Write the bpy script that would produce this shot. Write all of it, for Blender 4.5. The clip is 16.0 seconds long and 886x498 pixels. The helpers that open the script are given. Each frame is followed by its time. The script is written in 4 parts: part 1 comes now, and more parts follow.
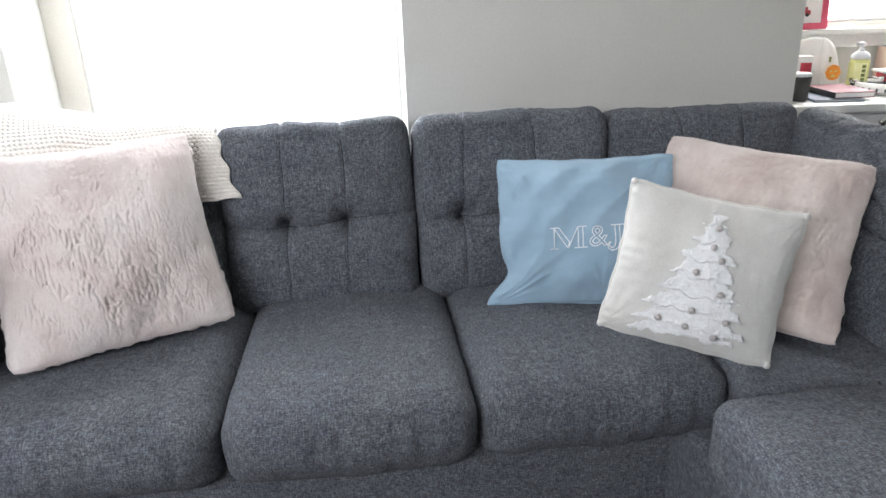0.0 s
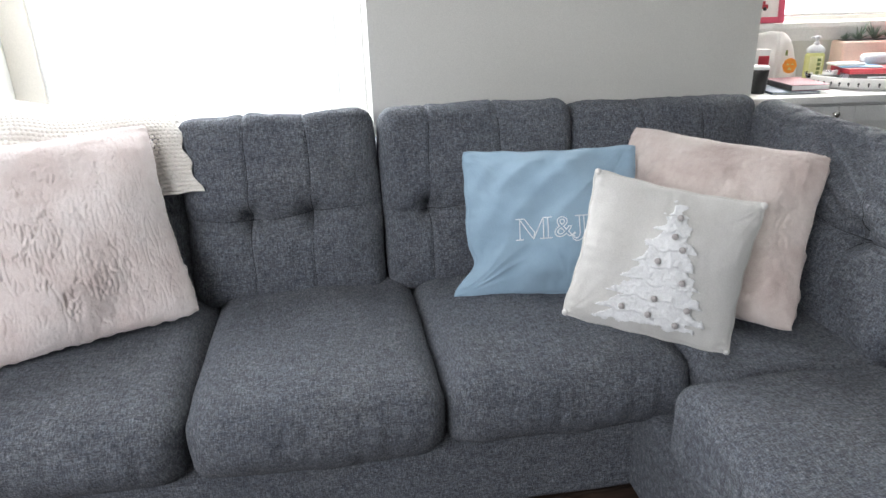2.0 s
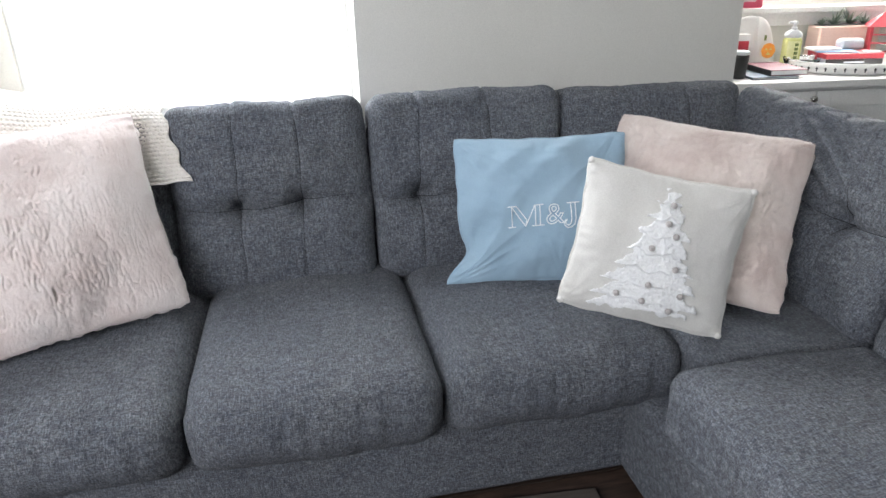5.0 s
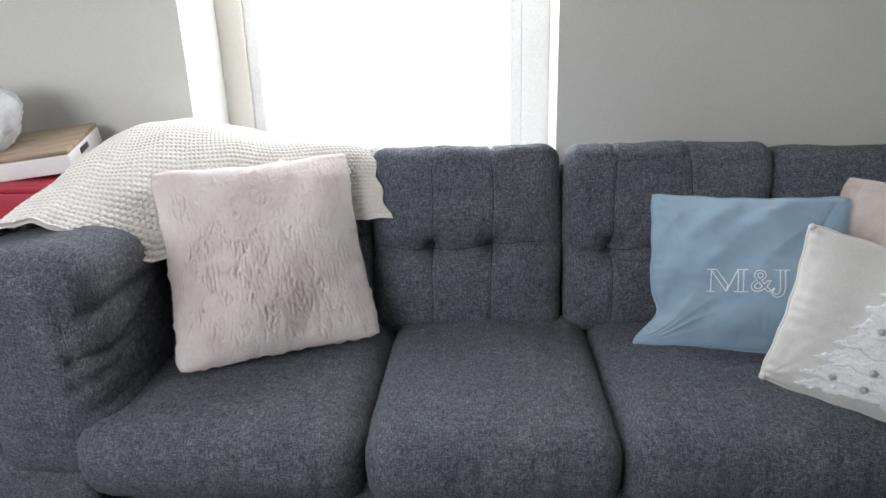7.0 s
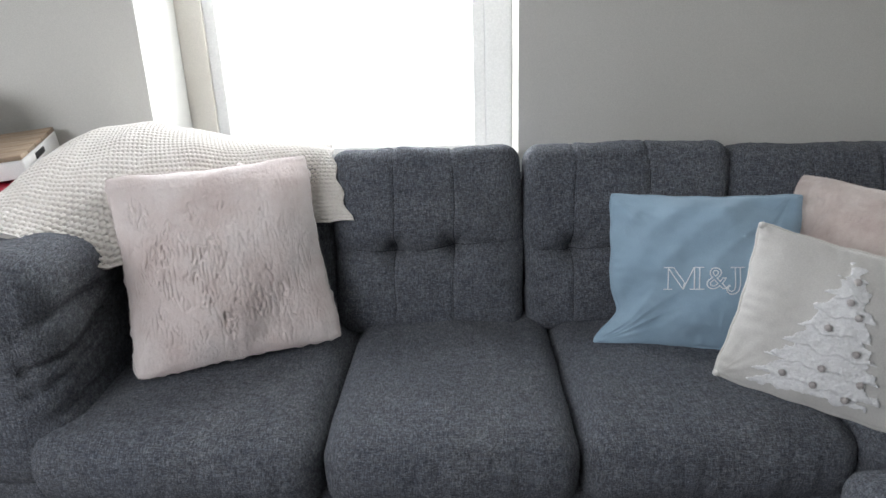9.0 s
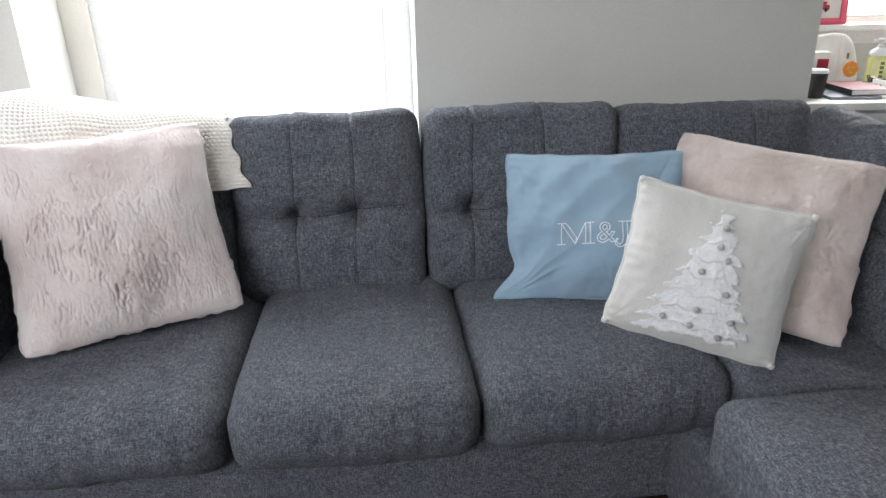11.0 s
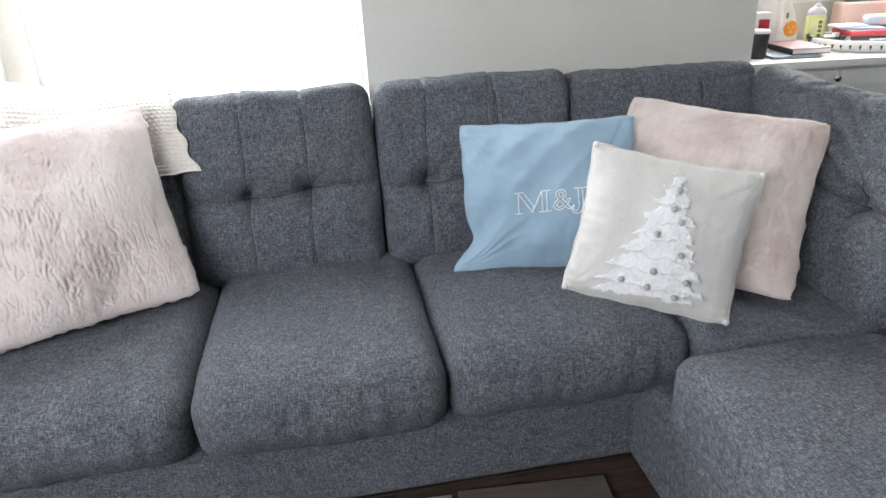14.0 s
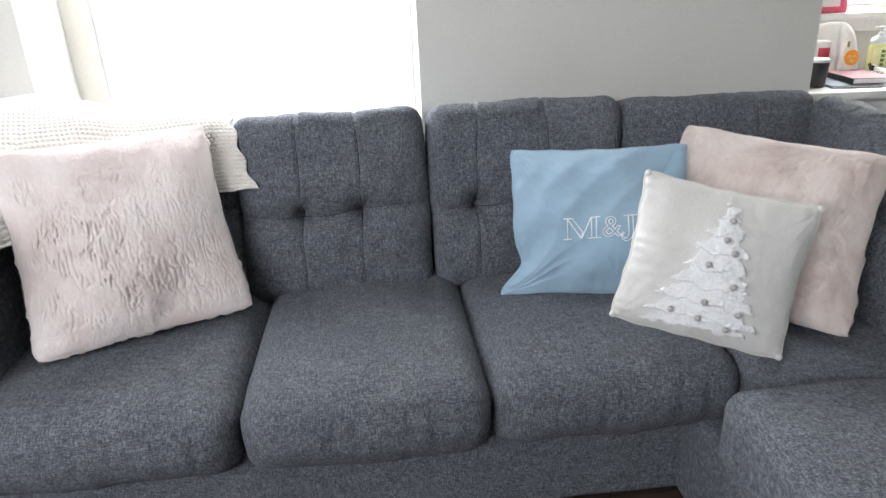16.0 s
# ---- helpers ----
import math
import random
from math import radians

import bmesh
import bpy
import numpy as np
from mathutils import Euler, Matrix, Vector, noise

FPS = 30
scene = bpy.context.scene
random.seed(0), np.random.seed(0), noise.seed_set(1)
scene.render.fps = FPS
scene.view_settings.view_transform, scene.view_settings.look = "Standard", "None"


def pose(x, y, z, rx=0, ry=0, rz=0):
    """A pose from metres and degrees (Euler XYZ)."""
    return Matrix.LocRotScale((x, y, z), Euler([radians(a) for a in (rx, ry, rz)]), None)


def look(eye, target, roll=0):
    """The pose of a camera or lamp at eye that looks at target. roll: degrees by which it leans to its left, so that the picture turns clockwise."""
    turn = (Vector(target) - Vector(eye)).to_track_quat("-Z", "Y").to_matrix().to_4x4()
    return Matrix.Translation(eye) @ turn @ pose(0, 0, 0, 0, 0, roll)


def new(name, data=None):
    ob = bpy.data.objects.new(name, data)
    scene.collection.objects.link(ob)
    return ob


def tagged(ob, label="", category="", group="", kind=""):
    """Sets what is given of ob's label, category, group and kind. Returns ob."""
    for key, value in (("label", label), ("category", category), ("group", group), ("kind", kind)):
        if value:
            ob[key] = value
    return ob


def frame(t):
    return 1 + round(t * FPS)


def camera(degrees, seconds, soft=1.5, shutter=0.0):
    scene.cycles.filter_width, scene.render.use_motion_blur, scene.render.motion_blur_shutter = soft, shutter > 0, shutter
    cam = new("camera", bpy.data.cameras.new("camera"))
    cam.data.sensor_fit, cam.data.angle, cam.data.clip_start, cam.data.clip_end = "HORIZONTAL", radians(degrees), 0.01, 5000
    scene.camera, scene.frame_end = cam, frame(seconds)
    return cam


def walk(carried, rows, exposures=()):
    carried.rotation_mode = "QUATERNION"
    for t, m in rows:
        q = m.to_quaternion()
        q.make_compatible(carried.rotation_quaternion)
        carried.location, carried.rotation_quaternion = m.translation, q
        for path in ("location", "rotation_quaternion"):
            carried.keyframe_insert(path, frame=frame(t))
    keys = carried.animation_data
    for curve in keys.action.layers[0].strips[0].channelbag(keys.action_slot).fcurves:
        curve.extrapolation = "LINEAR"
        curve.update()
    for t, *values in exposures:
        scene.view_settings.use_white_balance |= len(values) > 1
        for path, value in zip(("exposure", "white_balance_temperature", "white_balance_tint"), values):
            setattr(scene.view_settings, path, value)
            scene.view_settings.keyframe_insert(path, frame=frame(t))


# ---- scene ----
cam = camera(66.6, 16.0)
PATH = [
    (0, (0.393, -1.91, 1.33), (0.59, -0.048, 0.626), -2.3),
    (0.5, (0.401, -1.91, 1.324), (0.618, -0.059, 0.599), -2.3),
    (1, (0.4, -1.908, 1.327), (0.641, -0.063, 0.595), -2.1),
    (1.5, (0.401, -1.905, 1.33), (0.673, -0.071, 0.58), -1.8),
    (2, (0.397, -1.914, 1.327), (0.686, -0.073, 0.601), -1.8),
    (2.5, (0.398, -1.912, 1.326), (0.7, -0.071, 0.603), -2.1),
    (3, (0.403, -1.907, 1.326), (0.724, -0.072, 0.597), -2.7),
    (3.5, (0.406, -1.908, 1.333), (0.738, -0.079, 0.596), -2.9),
    (5.8, (0.318, -1.886, 1.364), (0.683, -0.084, 0.578), -0.8),
    (6, (0.32, -1.883, 1.37), (0.566, -0.052, 0.603), -0.7),
    (6.5, (0.295, -1.886, 1.365), (0.281, -0.007, 0.68), -1.4),
    (7, (0.294, -1.883, 1.365), (0.167, 0.003, 0.713), -1.8),
    (7.5, (0.307, -1.88, 1.358), (0.188, 0.013, 0.725), -2.5),
    (8, (0.3, -1.865, 1.365), (0.241, 0.012, 0.678), -2.0),
    (8.2, (0.321, -1.863, 1.383), (0.242, 0.017, 0.706), -2.1),
    (10.3, (0.365, -1.911, 1.352), (0.369, -0.021, 0.697), -2.1),
    (10.5, (0.356, -1.899, 1.355), (0.387, -0.02, 0.67), -2.1),
    (11, (0.407, -1.913, 1.347), (0.566, -0.061, 0.61), -1.6),
    (11.5, (0.401, -1.908, 1.349), (0.679, -0.097, 0.546), -1.4),
    (12, (0.398, -1.908, 1.349), (0.693, -0.107, 0.53), -1.8),
    (12.5, (0.395, -1.907, 1.349), (0.676, -0.101, 0.537), -2.2),
    (13, (0.4, -1.904, 1.344), (0.665, -0.097, 0.528), -2.6),
    (13.5, (0.401, -1.906, 1.348), (0.667, -0.102, 0.528), -2.9),
    (14, (0.403, -1.906, 1.344), (0.681, -0.099, 0.532), -3.0),
    (14.5, (0.396, -1.903, 1.348), (0.672, -0.098, 0.533), -3.2),
    (15, (0.376, -1.91, 1.353), (0.583, -0.086, 0.558), -2.5),
    (15.5, (0.384, -1.912, 1.36), (0.565, -0.071, 0.602), -2.6),
    (16, (0.389, -1.917, 1.36), (0.545, -0.071, 0.606), -2.7),
]
EXPOSURES = [(0, -0.15), (3.5, -0.12), (5.8, -0.05), (6.5, -0.40), (7, -0.58), (7.5, -0.74), (8, -0.56), (8.2, -0.58), (10.3, -1.0), (10.5, -0.95), (11, -0.36), (11.5, -0.03), (12.5, 0.02), (14.5, 0.02), (16, -0.08)]
walk(cam, [(t, look(eye, target, roll)) for t, eye, target, roll in PATH], exposures=EXPOSURES)

# ---- world and light ----
world = bpy.data.worlds.new("sky")
scene.world = world
world.use_nodes = True
wn = world.node_tree
sky = wn.nodes.new("ShaderNodeTexSky")
sky.sky_type, sky.sun_disc = "NISHITA", False
sky.sun_elevation, sky.sun_rotation = radians(38), radians(20)
wn.links.new(sky.outputs[0], wn.nodes["Background"].inputs[0])
wn.nodes["Background"].inputs[1].default_value = 0.12


def area_lamp(name, m, width, height, watts, colour):
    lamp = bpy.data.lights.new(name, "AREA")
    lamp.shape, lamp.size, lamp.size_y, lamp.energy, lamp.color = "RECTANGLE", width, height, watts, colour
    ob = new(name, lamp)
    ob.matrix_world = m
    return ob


# daylight that enters by the window behind the sofa and the nook's window
area_lamp("daylight_sofa_window", pose(-0.09, 0.80, 1.6, -60, 0, 0), 1.0, 1.0, 50, (0.90, 0.945, 1.0))
area_lamp("daylight_nook_window", pose(3.06, 1.50, 1.75, -62, 0, -7), 1.5, 0.8, 75, (1.0, 0.98, 0.96))
# added fill lamps, set in assumed openings of the unseen walls
area_lamp("fill_south_opening", pose(-1.55, -3.15, 1.95, 64, 0, -25), 2.0, 0.7, 110, (0.93, 0.95, 1.0))
area_lamp("fill_west_opening", pose(-2.97, -1.35, 1.5, 105, 0, -90), 1.9, 1.3, 10, (0.935, 0.95, 1.0))


# ---- materials ----
def shader(name):
    m = bpy.data.materials.new(name)
    m.use_nodes = True
    t = m.node_tree
    return m, t, t.nodes["Principled BSDF"]


def noise_tex(t, scale, detail=4.0, stretch=(1, 1, 1), rough=0.55):
    co, mp, nt = t.nodes.new("ShaderNodeTexCoord"), t.nodes.new("ShaderNodeMapping"), t.nodes.new("ShaderNodeTexNoise")
    mp.inputs["Scale"].default_value = stretch
    nt.inputs["Scale"].default_value, nt.inputs["Detail"].default_value, nt.inputs["Roughness"].default_value = scale, detail, rough
    t.links.new(co.outputs["Object"], mp.inputs[0])
    t.links.new(mp.outputs[0], nt.inputs["Vector"])
    return nt.outputs["Fac"]


def ramp(t, fac, stops):
    r = t.nodes.new("ShaderNodeValToRGB")
    while len(r.color_ramp.elements) < len(stops):
        r.color_ramp.elements.new(0.5)
    for e, (at, c) in zip(r.color_ramp.elements, stops):
        e.position, e.color = at, (*c, 1)
    t.links.new(fac, r.inputs[0])
    return r.outputs[0]


def blend(t, kind, fac, a, b):
    n = t.nodes.new("ShaderNodeMix")
    n.data_type, n.blend_type = "RGBA", kind
    for socket, value in ((n.inputs[0], fac), (n.inputs[6], a), (n.inputs[7], b)):
        if isinstance(value, (int, float)):
            socket.default_value = value
        elif isinstance(value, tuple):
            socket.default_value = (*value, 1)
        else:
            t.links.new(value, socket)
    return n.outputs[2]


def bump(t, p, height, strength, distance):
    b = t.nodes.new("ShaderNodeBump")
    b.inputs["Strength"].default_value, b.inputs["Distance"].default_value = strength, distance
    t.links.new(height, b.inputs["Height"])
    t.links.new(b.outputs[0], p.inputs["Normal"])


def surface(name, dark, light, scale=8.0, rough=0.6, fine=120.0, relief=0.2, depth=0.002, metal=0.0, stretch=(1, 1, 1), sheen=0.0):
    """A plain surface with broad tone changes and fine grain."""
    m, t, p = shader(name)
    broad = noise_tex(t, scale, 3, stretch)
    small = noise_tex(t, fine, 4, stretch)
    col = ramp(t, broad, [(0.3, dark), (0.7, light)])
    grain = ramp(t, small, [(0.3, (0.86, 0.86, 0.86)), (0.7, (1, 1, 1))])
    t.links.new(blend(t, "MULTIPLY", 1.0, col, grain), p.inputs["Base Color"])
    p.inputs["Roughness"].default_value, p.inputs["Metallic"].default_value = rough, metal
    p.inputs["Sheen Weight"].default_value = sheen
    bump(t, p, small, relief, depth)
    return m


def tweed():
    """Cross-woven slub yarns, pale and dark, a few millimetres thick."""
    m, t, p = shader("grey_tweed")
    across = noise_tex(t, 150, 3, (0.55, 2.2, 2.2), 0.6)
    along = noise_tex(t, 150, 3, (2.2, 0.50, 0.50), 0.6)
    fine = noise_tex(t, 330, 3, (1, 1, 1), 0.7)
    slub = noise_tex(t, 46, 3, (0.5, 1, 1.3), 0.6)
    tint = noise_tex(t, 130, 2, (0.4, 1, 1))
    worn = noise_tex(t, 4, 3)
    a = ramp(t, across, [(0.33, (0.040, 0.042, 0.048)), (0.50, (0.112, 0.117, 0.129)), (0.68, (0.262, 0.270, 0.288))])
    b = ramp(t, along, [(0.33, (0.040, 0.042, 0.048)), (0.50, (0.112, 0.117, 0.129)), (0.68, (0.262, 0.270, 0.288))])
    c = blend(t, "MIX", 0.5, a, b)
    c = blend(t, "MULTIPLY", 0.85, c, ramp(t, fine, [(0.32, (0.45, 0.45, 0.47)), (0.68, (1.5, 1.5, 1.48))]))
    c = blend(t, "MULTIPLY", 0.35, c, ramp(t, slub, [(0.35, (0.66, 0.67, 0.69)), (0.65, (1.25, 1.24, 1.2))]))
    c = blend(t, "MULTIPLY", 0.22, c, ramp(t, tint, [(0.35, (0.86, 0.97, 1.12)), (0.65, (1.10, 1.02, 0.92))]))
    c = blend(t, "MULTIPLY", 1.0, c, ramp(t, worn, [(0.3, (0.86, 0.89, 0.96)), (0.7, (1.04, 1.05, 1.07))]))
    t.links.new(c, p.inputs["Base Color"])
    p.inputs["Roughness"].default_value, p.inputs["Sheen Weight"].default_value = 0.9, 0.04
    p.inputs["Specular IOR Level"].default_value = 0.25
    n = t.nodes.new("ShaderNodeMath")
    n.operation = "ADD"
    t.links.new(across, n.inputs[0])
    t.links.new(along, n.inputs[1])
    bump(t, p, n.outputs[0], 1.0, 0.004)
    return m


def fur(name, dark, mid, light):
    m, t, p = shader(name)
    pile = noise_tex(t, 60, 5, (1.3, 1, 0.7), 0.6)
    patch = noise_tex(t, 7, 3)
    hair = noise_tex(t, 420, 3, (1.5, 1, 0.6))
    c = blend(t, "MIX", 0.18, ramp(t, patch, [(0.34, dark), (0.48, mid), (0.64, light)]), ramp(t, pile, [(0.36, dark), (0.58, light)]))
    c = blend(t, "MULTIPLY", 0.6, c, ramp(t, hair, [(0.3, (0.82, 0.81, 0.80)), (0.7, (1.05, 1.05, 1.05))]))
    t.links.new(c, p.inputs["Base Color"])
    p.inputs["Roughness"].default_value, p.inputs["Sheen Weight"].default_value, p.inputs["Sheen Roughness"].default_value = 0.95, 0.6, 0.5
    p.inputs["Specular IOR Level"].default_value = 0.15
    n = t.nodes.new("ShaderNodeMath")
    n.operation = "MULTIPLY_ADD"
    n.inputs[1].default_value = 0.35
    t.links.new(hair, n.inputs[0])
    t.links.new(pile, n.inputs[2])
    bump(t, p, n.outputs[0], 0.55, 0.006)
    return m


def glowing(name, colour, strength):
    m, t, p = shader(name)
    p.inputs["Base Color"].default_value = (*colour, 1)
    p.inputs["Emission Color"].default_value = (*colour, 1)
    p.inputs["Emission Strength"].default_value = strength
    return m


def clear(name, tint=(1, 1, 1), rough=0.02):
    m, t, p = shader(name)
    p.inputs["Base Color"].default_value = (*tint, 1)
    p.inputs["Transmission Weight"].default_value, p.inputs["Roughness"].default_value, p.inputs["IOR"].default_value = 1.0, rough, 1.45
    return m


def planks():
    m, t, p = shader("dark_floorboards")
    grain = noise_tex(t, 9, 6, (1.0, 9, 1), 0.65)
    info = t.nodes.new("ShaderNodeObjectInfo")
    tone = ramp(t, info.outputs["Random"], [(0.0, (0.6, 0.58, 0.56)), (1.0, (1.25, 1.2, 1.15))])
    c = blend(t, "MULTIPLY", 1.0, ramp(t, grain, [(0.3, (0.018, 0.012, 0.010)), (0.55, (0.05, 0.033, 0.026)), (0.75, (0.09, 0.062, 0.05))]), tone)
    t.links.new(c, p.inputs["Base Color"])
    p.inputs["Roughness"].default_value = 0.42
    bump(t, p, grain, 0.25, 0.002)
    return m


TWEED = tweed()
SEAM = surface("charcoal_thread", (0.010, 0.011, 0.013), (0.022, 0.024, 0.028), 60, 0.9, 600, 0.3, 0.0006)
WALL = surface("warm_grey_wall_paint", (0.625, 0.615, 0.575), (0.665, 0.655, 0.615), 1.4, 0.85, 260, 0.12, 0.001)
# dark tone for two unseen walls, chosen to cut bounced light
WALL_DARK = surface("unseen_wall_dark", (0.13, 0.14, 0.13), (0.16, 0.17, 0.155), 1.4, 0.85, 260, 0.12, 0.001)
CEIL = surface("white_ceiling_paint", (0.78, 0.78, 0.76), (0.82, 0.82, 0.80), 2, 0.9, 200, 0.1, 0.001)
TRIM = surface("white_gloss_trim", (0.78, 0.775, 0.76), (0.83, 0.825, 0.81), 3, 0.4, 150, 0.05, 0.0006)
FRAME_PAINT = surface("cream_window_paint", (0.74, 0.70, 0.635), (0.80, 0.755, 0.69), 3, 0.5, 320, 0.03, 0.0005)
PINK = fur("pale_pink_fur", (0.61, 0.51, 0.485), (0.68, 0.595, 0.57), (0.73, 0.66, 0.64))
PINK_DEEP = fur("dusty_pink_fur", (0.45, 0.36, 0.33), (0.55, 0.465, 0.43), (0.62, 0.545, 0.51))
BLUE = surface("powder_blue_cotton", (0.265, 0.385, 0.49), (0.31, 0.435, 0.54), 9, 0.9, 500, 0.35, 0.0008, sheen=0.2)
VELVET = surface("oatmeal_velvet", (0.58, 0.565, 0.535), (0.67, 0.655, 0.63), 7, 0.85, 300, 0.2, 0.0015, sheen=0.4)
PIPING = surface("oatmeal_piping", (0.60, 0.585, 0.55), (0.66, 0.64, 0.61), 30, 0.85, 500, 0.3, 0.001)
WHITE_FLUFF = surface("white_fluff", (0.80, 0.80, 0.80), (0.90, 0.90, 0.91), 25, 0.95, 260, 0.7, 0.004, sheen=0.5)
POMPOM = surface("taupe_pompom", (0.40, 0.37, 0.36), (0.50, 0.46, 0.45), 80, 0.95, 500, 0.6, 0.003, sheen=0.4)
THREAD = surface("white_thread", (0.80, 0.82, 0.84), (0.88, 0.89, 0.9), 60, 0.7, 600, 0.4, 0.0008)
YARN = surface("cream_yarn", (0.70, 0.655, 0.60), (0.78, 0.74, 0.69), 14, 0.95, 380, 0.6, 0.002, sheen=0.4)
CABINET = surface("white_cabinet_paint", (0.66, 0.66, 0.65), (0.72, 0.72, 0.71), 3, 0.45, 160, 0.06, 0.0006)
STEEL = surface("brushed_steel", (0.45, 0.44, 0.43), (0.6, 0.59, 0.58), 10, 0.25, 300, 0.1, 0.0004, metal=1.0)
BLACK = surface("black_plastic", (0.012, 0.012, 0.013), (0.03, 0.03, 0.032), 12, 0.35, 200, 0.1, 0.0006)
PAPER = surface("white_paper", (0.78, 0.77, 0.75), (0.86, 0.855, 0.84), 12, 0.8, 300, 0.2, 0.001)
RED = surface("red_print", (0.42, 0.03, 0.05), (0.55, 0.05, 0.07), 12, 0.45, 200, 0.1, 0.0006)
CRIMSON = surface("crimson_board", (0.36, 0.012, 0.03), (0.46, 0.02, 0.045), 9, 0.5, 200, 0.1, 0.0006)
PINKRED = surface("pink_red_paint", (0.62, 0.09, 0.16), (0.72, 0.13, 0.2), 12, 0.4, 200, 0.1, 0.0006)
ROSE = surface("rose_book_cloth", (0.16, 0.05, 0.065), (0.27, 0.11, 0.135), 10, 0.6, 200, 0.15, 0.0008)
SKYBLUE = surface("sky_blue_card", (0.22, 0.40, 0.62), (0.32, 0.50, 0.72), 10, 0.5, 200, 0.1, 0.0006)
CLAY = surface("peach_clay", (0.74, 0.54, 0.46), (0.80, 0.60, 0.52), 8, 0.7, 160, 0.2, 0.001)
LEAF = surface("grey_green_leaf", (0.12, 0.17, 0.13), (0.25, 0.31, 0.25), 30, 0.6, 200, 0.1, 0.0006)
SOAP = surface("yellow_green_soap", (0.64, 0.66, 0.26), (0.74, 0.75, 0.36), 20, 0.2, 200, 0.05, 0.0004)
LABEL_GREEN = surface("dark_green_print", (0.14, 0.19, 0.05), (0.2, 0.26, 0.08), 20, 0.5, 200, 0.05, 0.0004)
PUMPKIN = surface("orange_print", (0.75, 0.20, 0.02), (0.85, 0.42, 0.05), 40, 0.5, 200, 0.05, 0.0004)
BOARD = surface("pale_timber", (0.085, 0.068, 0.057), (0.135, 0.11, 0.094), 7, 0.55, 60, 0.2, 0.001, stretch=(1, 8, 1))
TRAYWOOD = surface("bleached_pine", (0.28, 0.20, 0.135), (0.46, 0.35, 0.255), 10, 0.6, 60, 0.25, 0.001, stretch=(1, 10, 1))
GREY_WEAVE = surface("grey_white_fleece", (0.42, 0.42, 0.43), (0.74, 0.74, 0.745), 14, 0.95, 200, 0.5, 0.003, sheen=0.4)
PALE_GREY = surface("pale_grey_plastic", (0.60, 0.63, 0.67), (0.70, 0.72, 0.75), 12, 0.5, 200, 0.1, 0.0006)
PALE_YELLOW = surface("pale_yellow_label", (0.70, 0.70, 0.35), (0.78, 0.78, 0.45), 20, 0.5)
SLATE = surface("slate_blue_card", (0.10, 0.13, 0.17), (0.16, 0.20, 0.25), 12, 0.5)
FLOORWOOD = planks()
GLASS = clear("window_glass")
TUMBLER = clear("drinking_glass", (0.95, 0.98, 0.97))
DAY = glowing("overcast_daylight", (0.97, 0.985, 1.0), 5.0)


# ---- mesh helpers ----
def mesh_of(name, verts, faces, mat, smooth=True):
    me = bpy.data.meshes.new(name)
    me.from_pydata([tuple(v) for v in verts], [], faces)
    if mat:
        me.materials.append(mat)
    me.update()
    if smooth:
        me.polygons.foreach_set("use_smooth", [True] * len(me.polygons))
    return me


def part(name, data, mat, parent=None, label="", at=None, smooth=True):
    """Links one mesh, from (verts, faces) or a bmesh, under a thing or a part."""
    if isinstance(data, bmesh.types.BMesh):
        me = bpy.data.meshes.new(name)
        data.to_mesh(me)
        data.free()
        me.materials.append(mat)
        if smooth:
            me.polygons.foreach_set("use_smooth", [True] * len(me.polygons))
    else:
        me = mesh_of(name, data[0], data[1], mat, smooth)
    ob = new(name, me)
    if parent is not None:
        ob.parent = parent
    if at is not None:
        ob.matrix_basis = at if isinstance(at, Matrix) else Matrix.Translation(at)
    return tagged(ob, label)


def thing(name, label, category, at=None, group=""):
    ob = new(name)
    ob.empty_display_size = 0.05
    if at is not None:
        ob.matrix_basis = at if isinstance(at, Matrix) else Matrix.Translation(at)
    return tagged(ob, label, category, group)


def box(w, d, h, bevel=0.003, seg=2, at=(0, 0, 0)):
    """A bevelled box that stands on z = 0 of its own place."""
    bm = bmesh.new()
    bmesh.ops.create_cube(bm, size=1.0, matrix=Matrix.Translation((at[0], at[1], at[2] + h / 2)) @ Matrix.Diagonal((w, d, h, 1)))
    if bevel > 0:
        bmesh.ops.bevel(bm, geom=bm.edges[:], offset=bevel, segments=seg, affect="EDGES", profile=0.6)
    return bm


def lathe(profile, n=24):
    """Turns a list of (radius, z) round the z axis."""
    verts, faces = [], []
    for r, z in profile:
        verts += [(r * math.cos(2 * math.pi * k / n), r * math.sin(2 * math.pi * k / n), z) for k in range(n)]
    for i in range(len(profile) - 1):
        for k in range(n):
            a, b = i * n + k, i * n + (k + 1) % n
            faces.append((a, b, b + n, a + n))
    faces.append(tuple(range(n))[::-1])
    faces.append(tuple(range((len(profile) - 1) * n, len(profile) * n)))
    return verts, faces


def axis(half, r, n):
    core = np.linspace(-(half - r), half - r, n)
    rim = half - r + r * np.array([0.22, 0.45, 0.7, 1.0])
    return np.concatenate([-rim[::-1], core, rim])


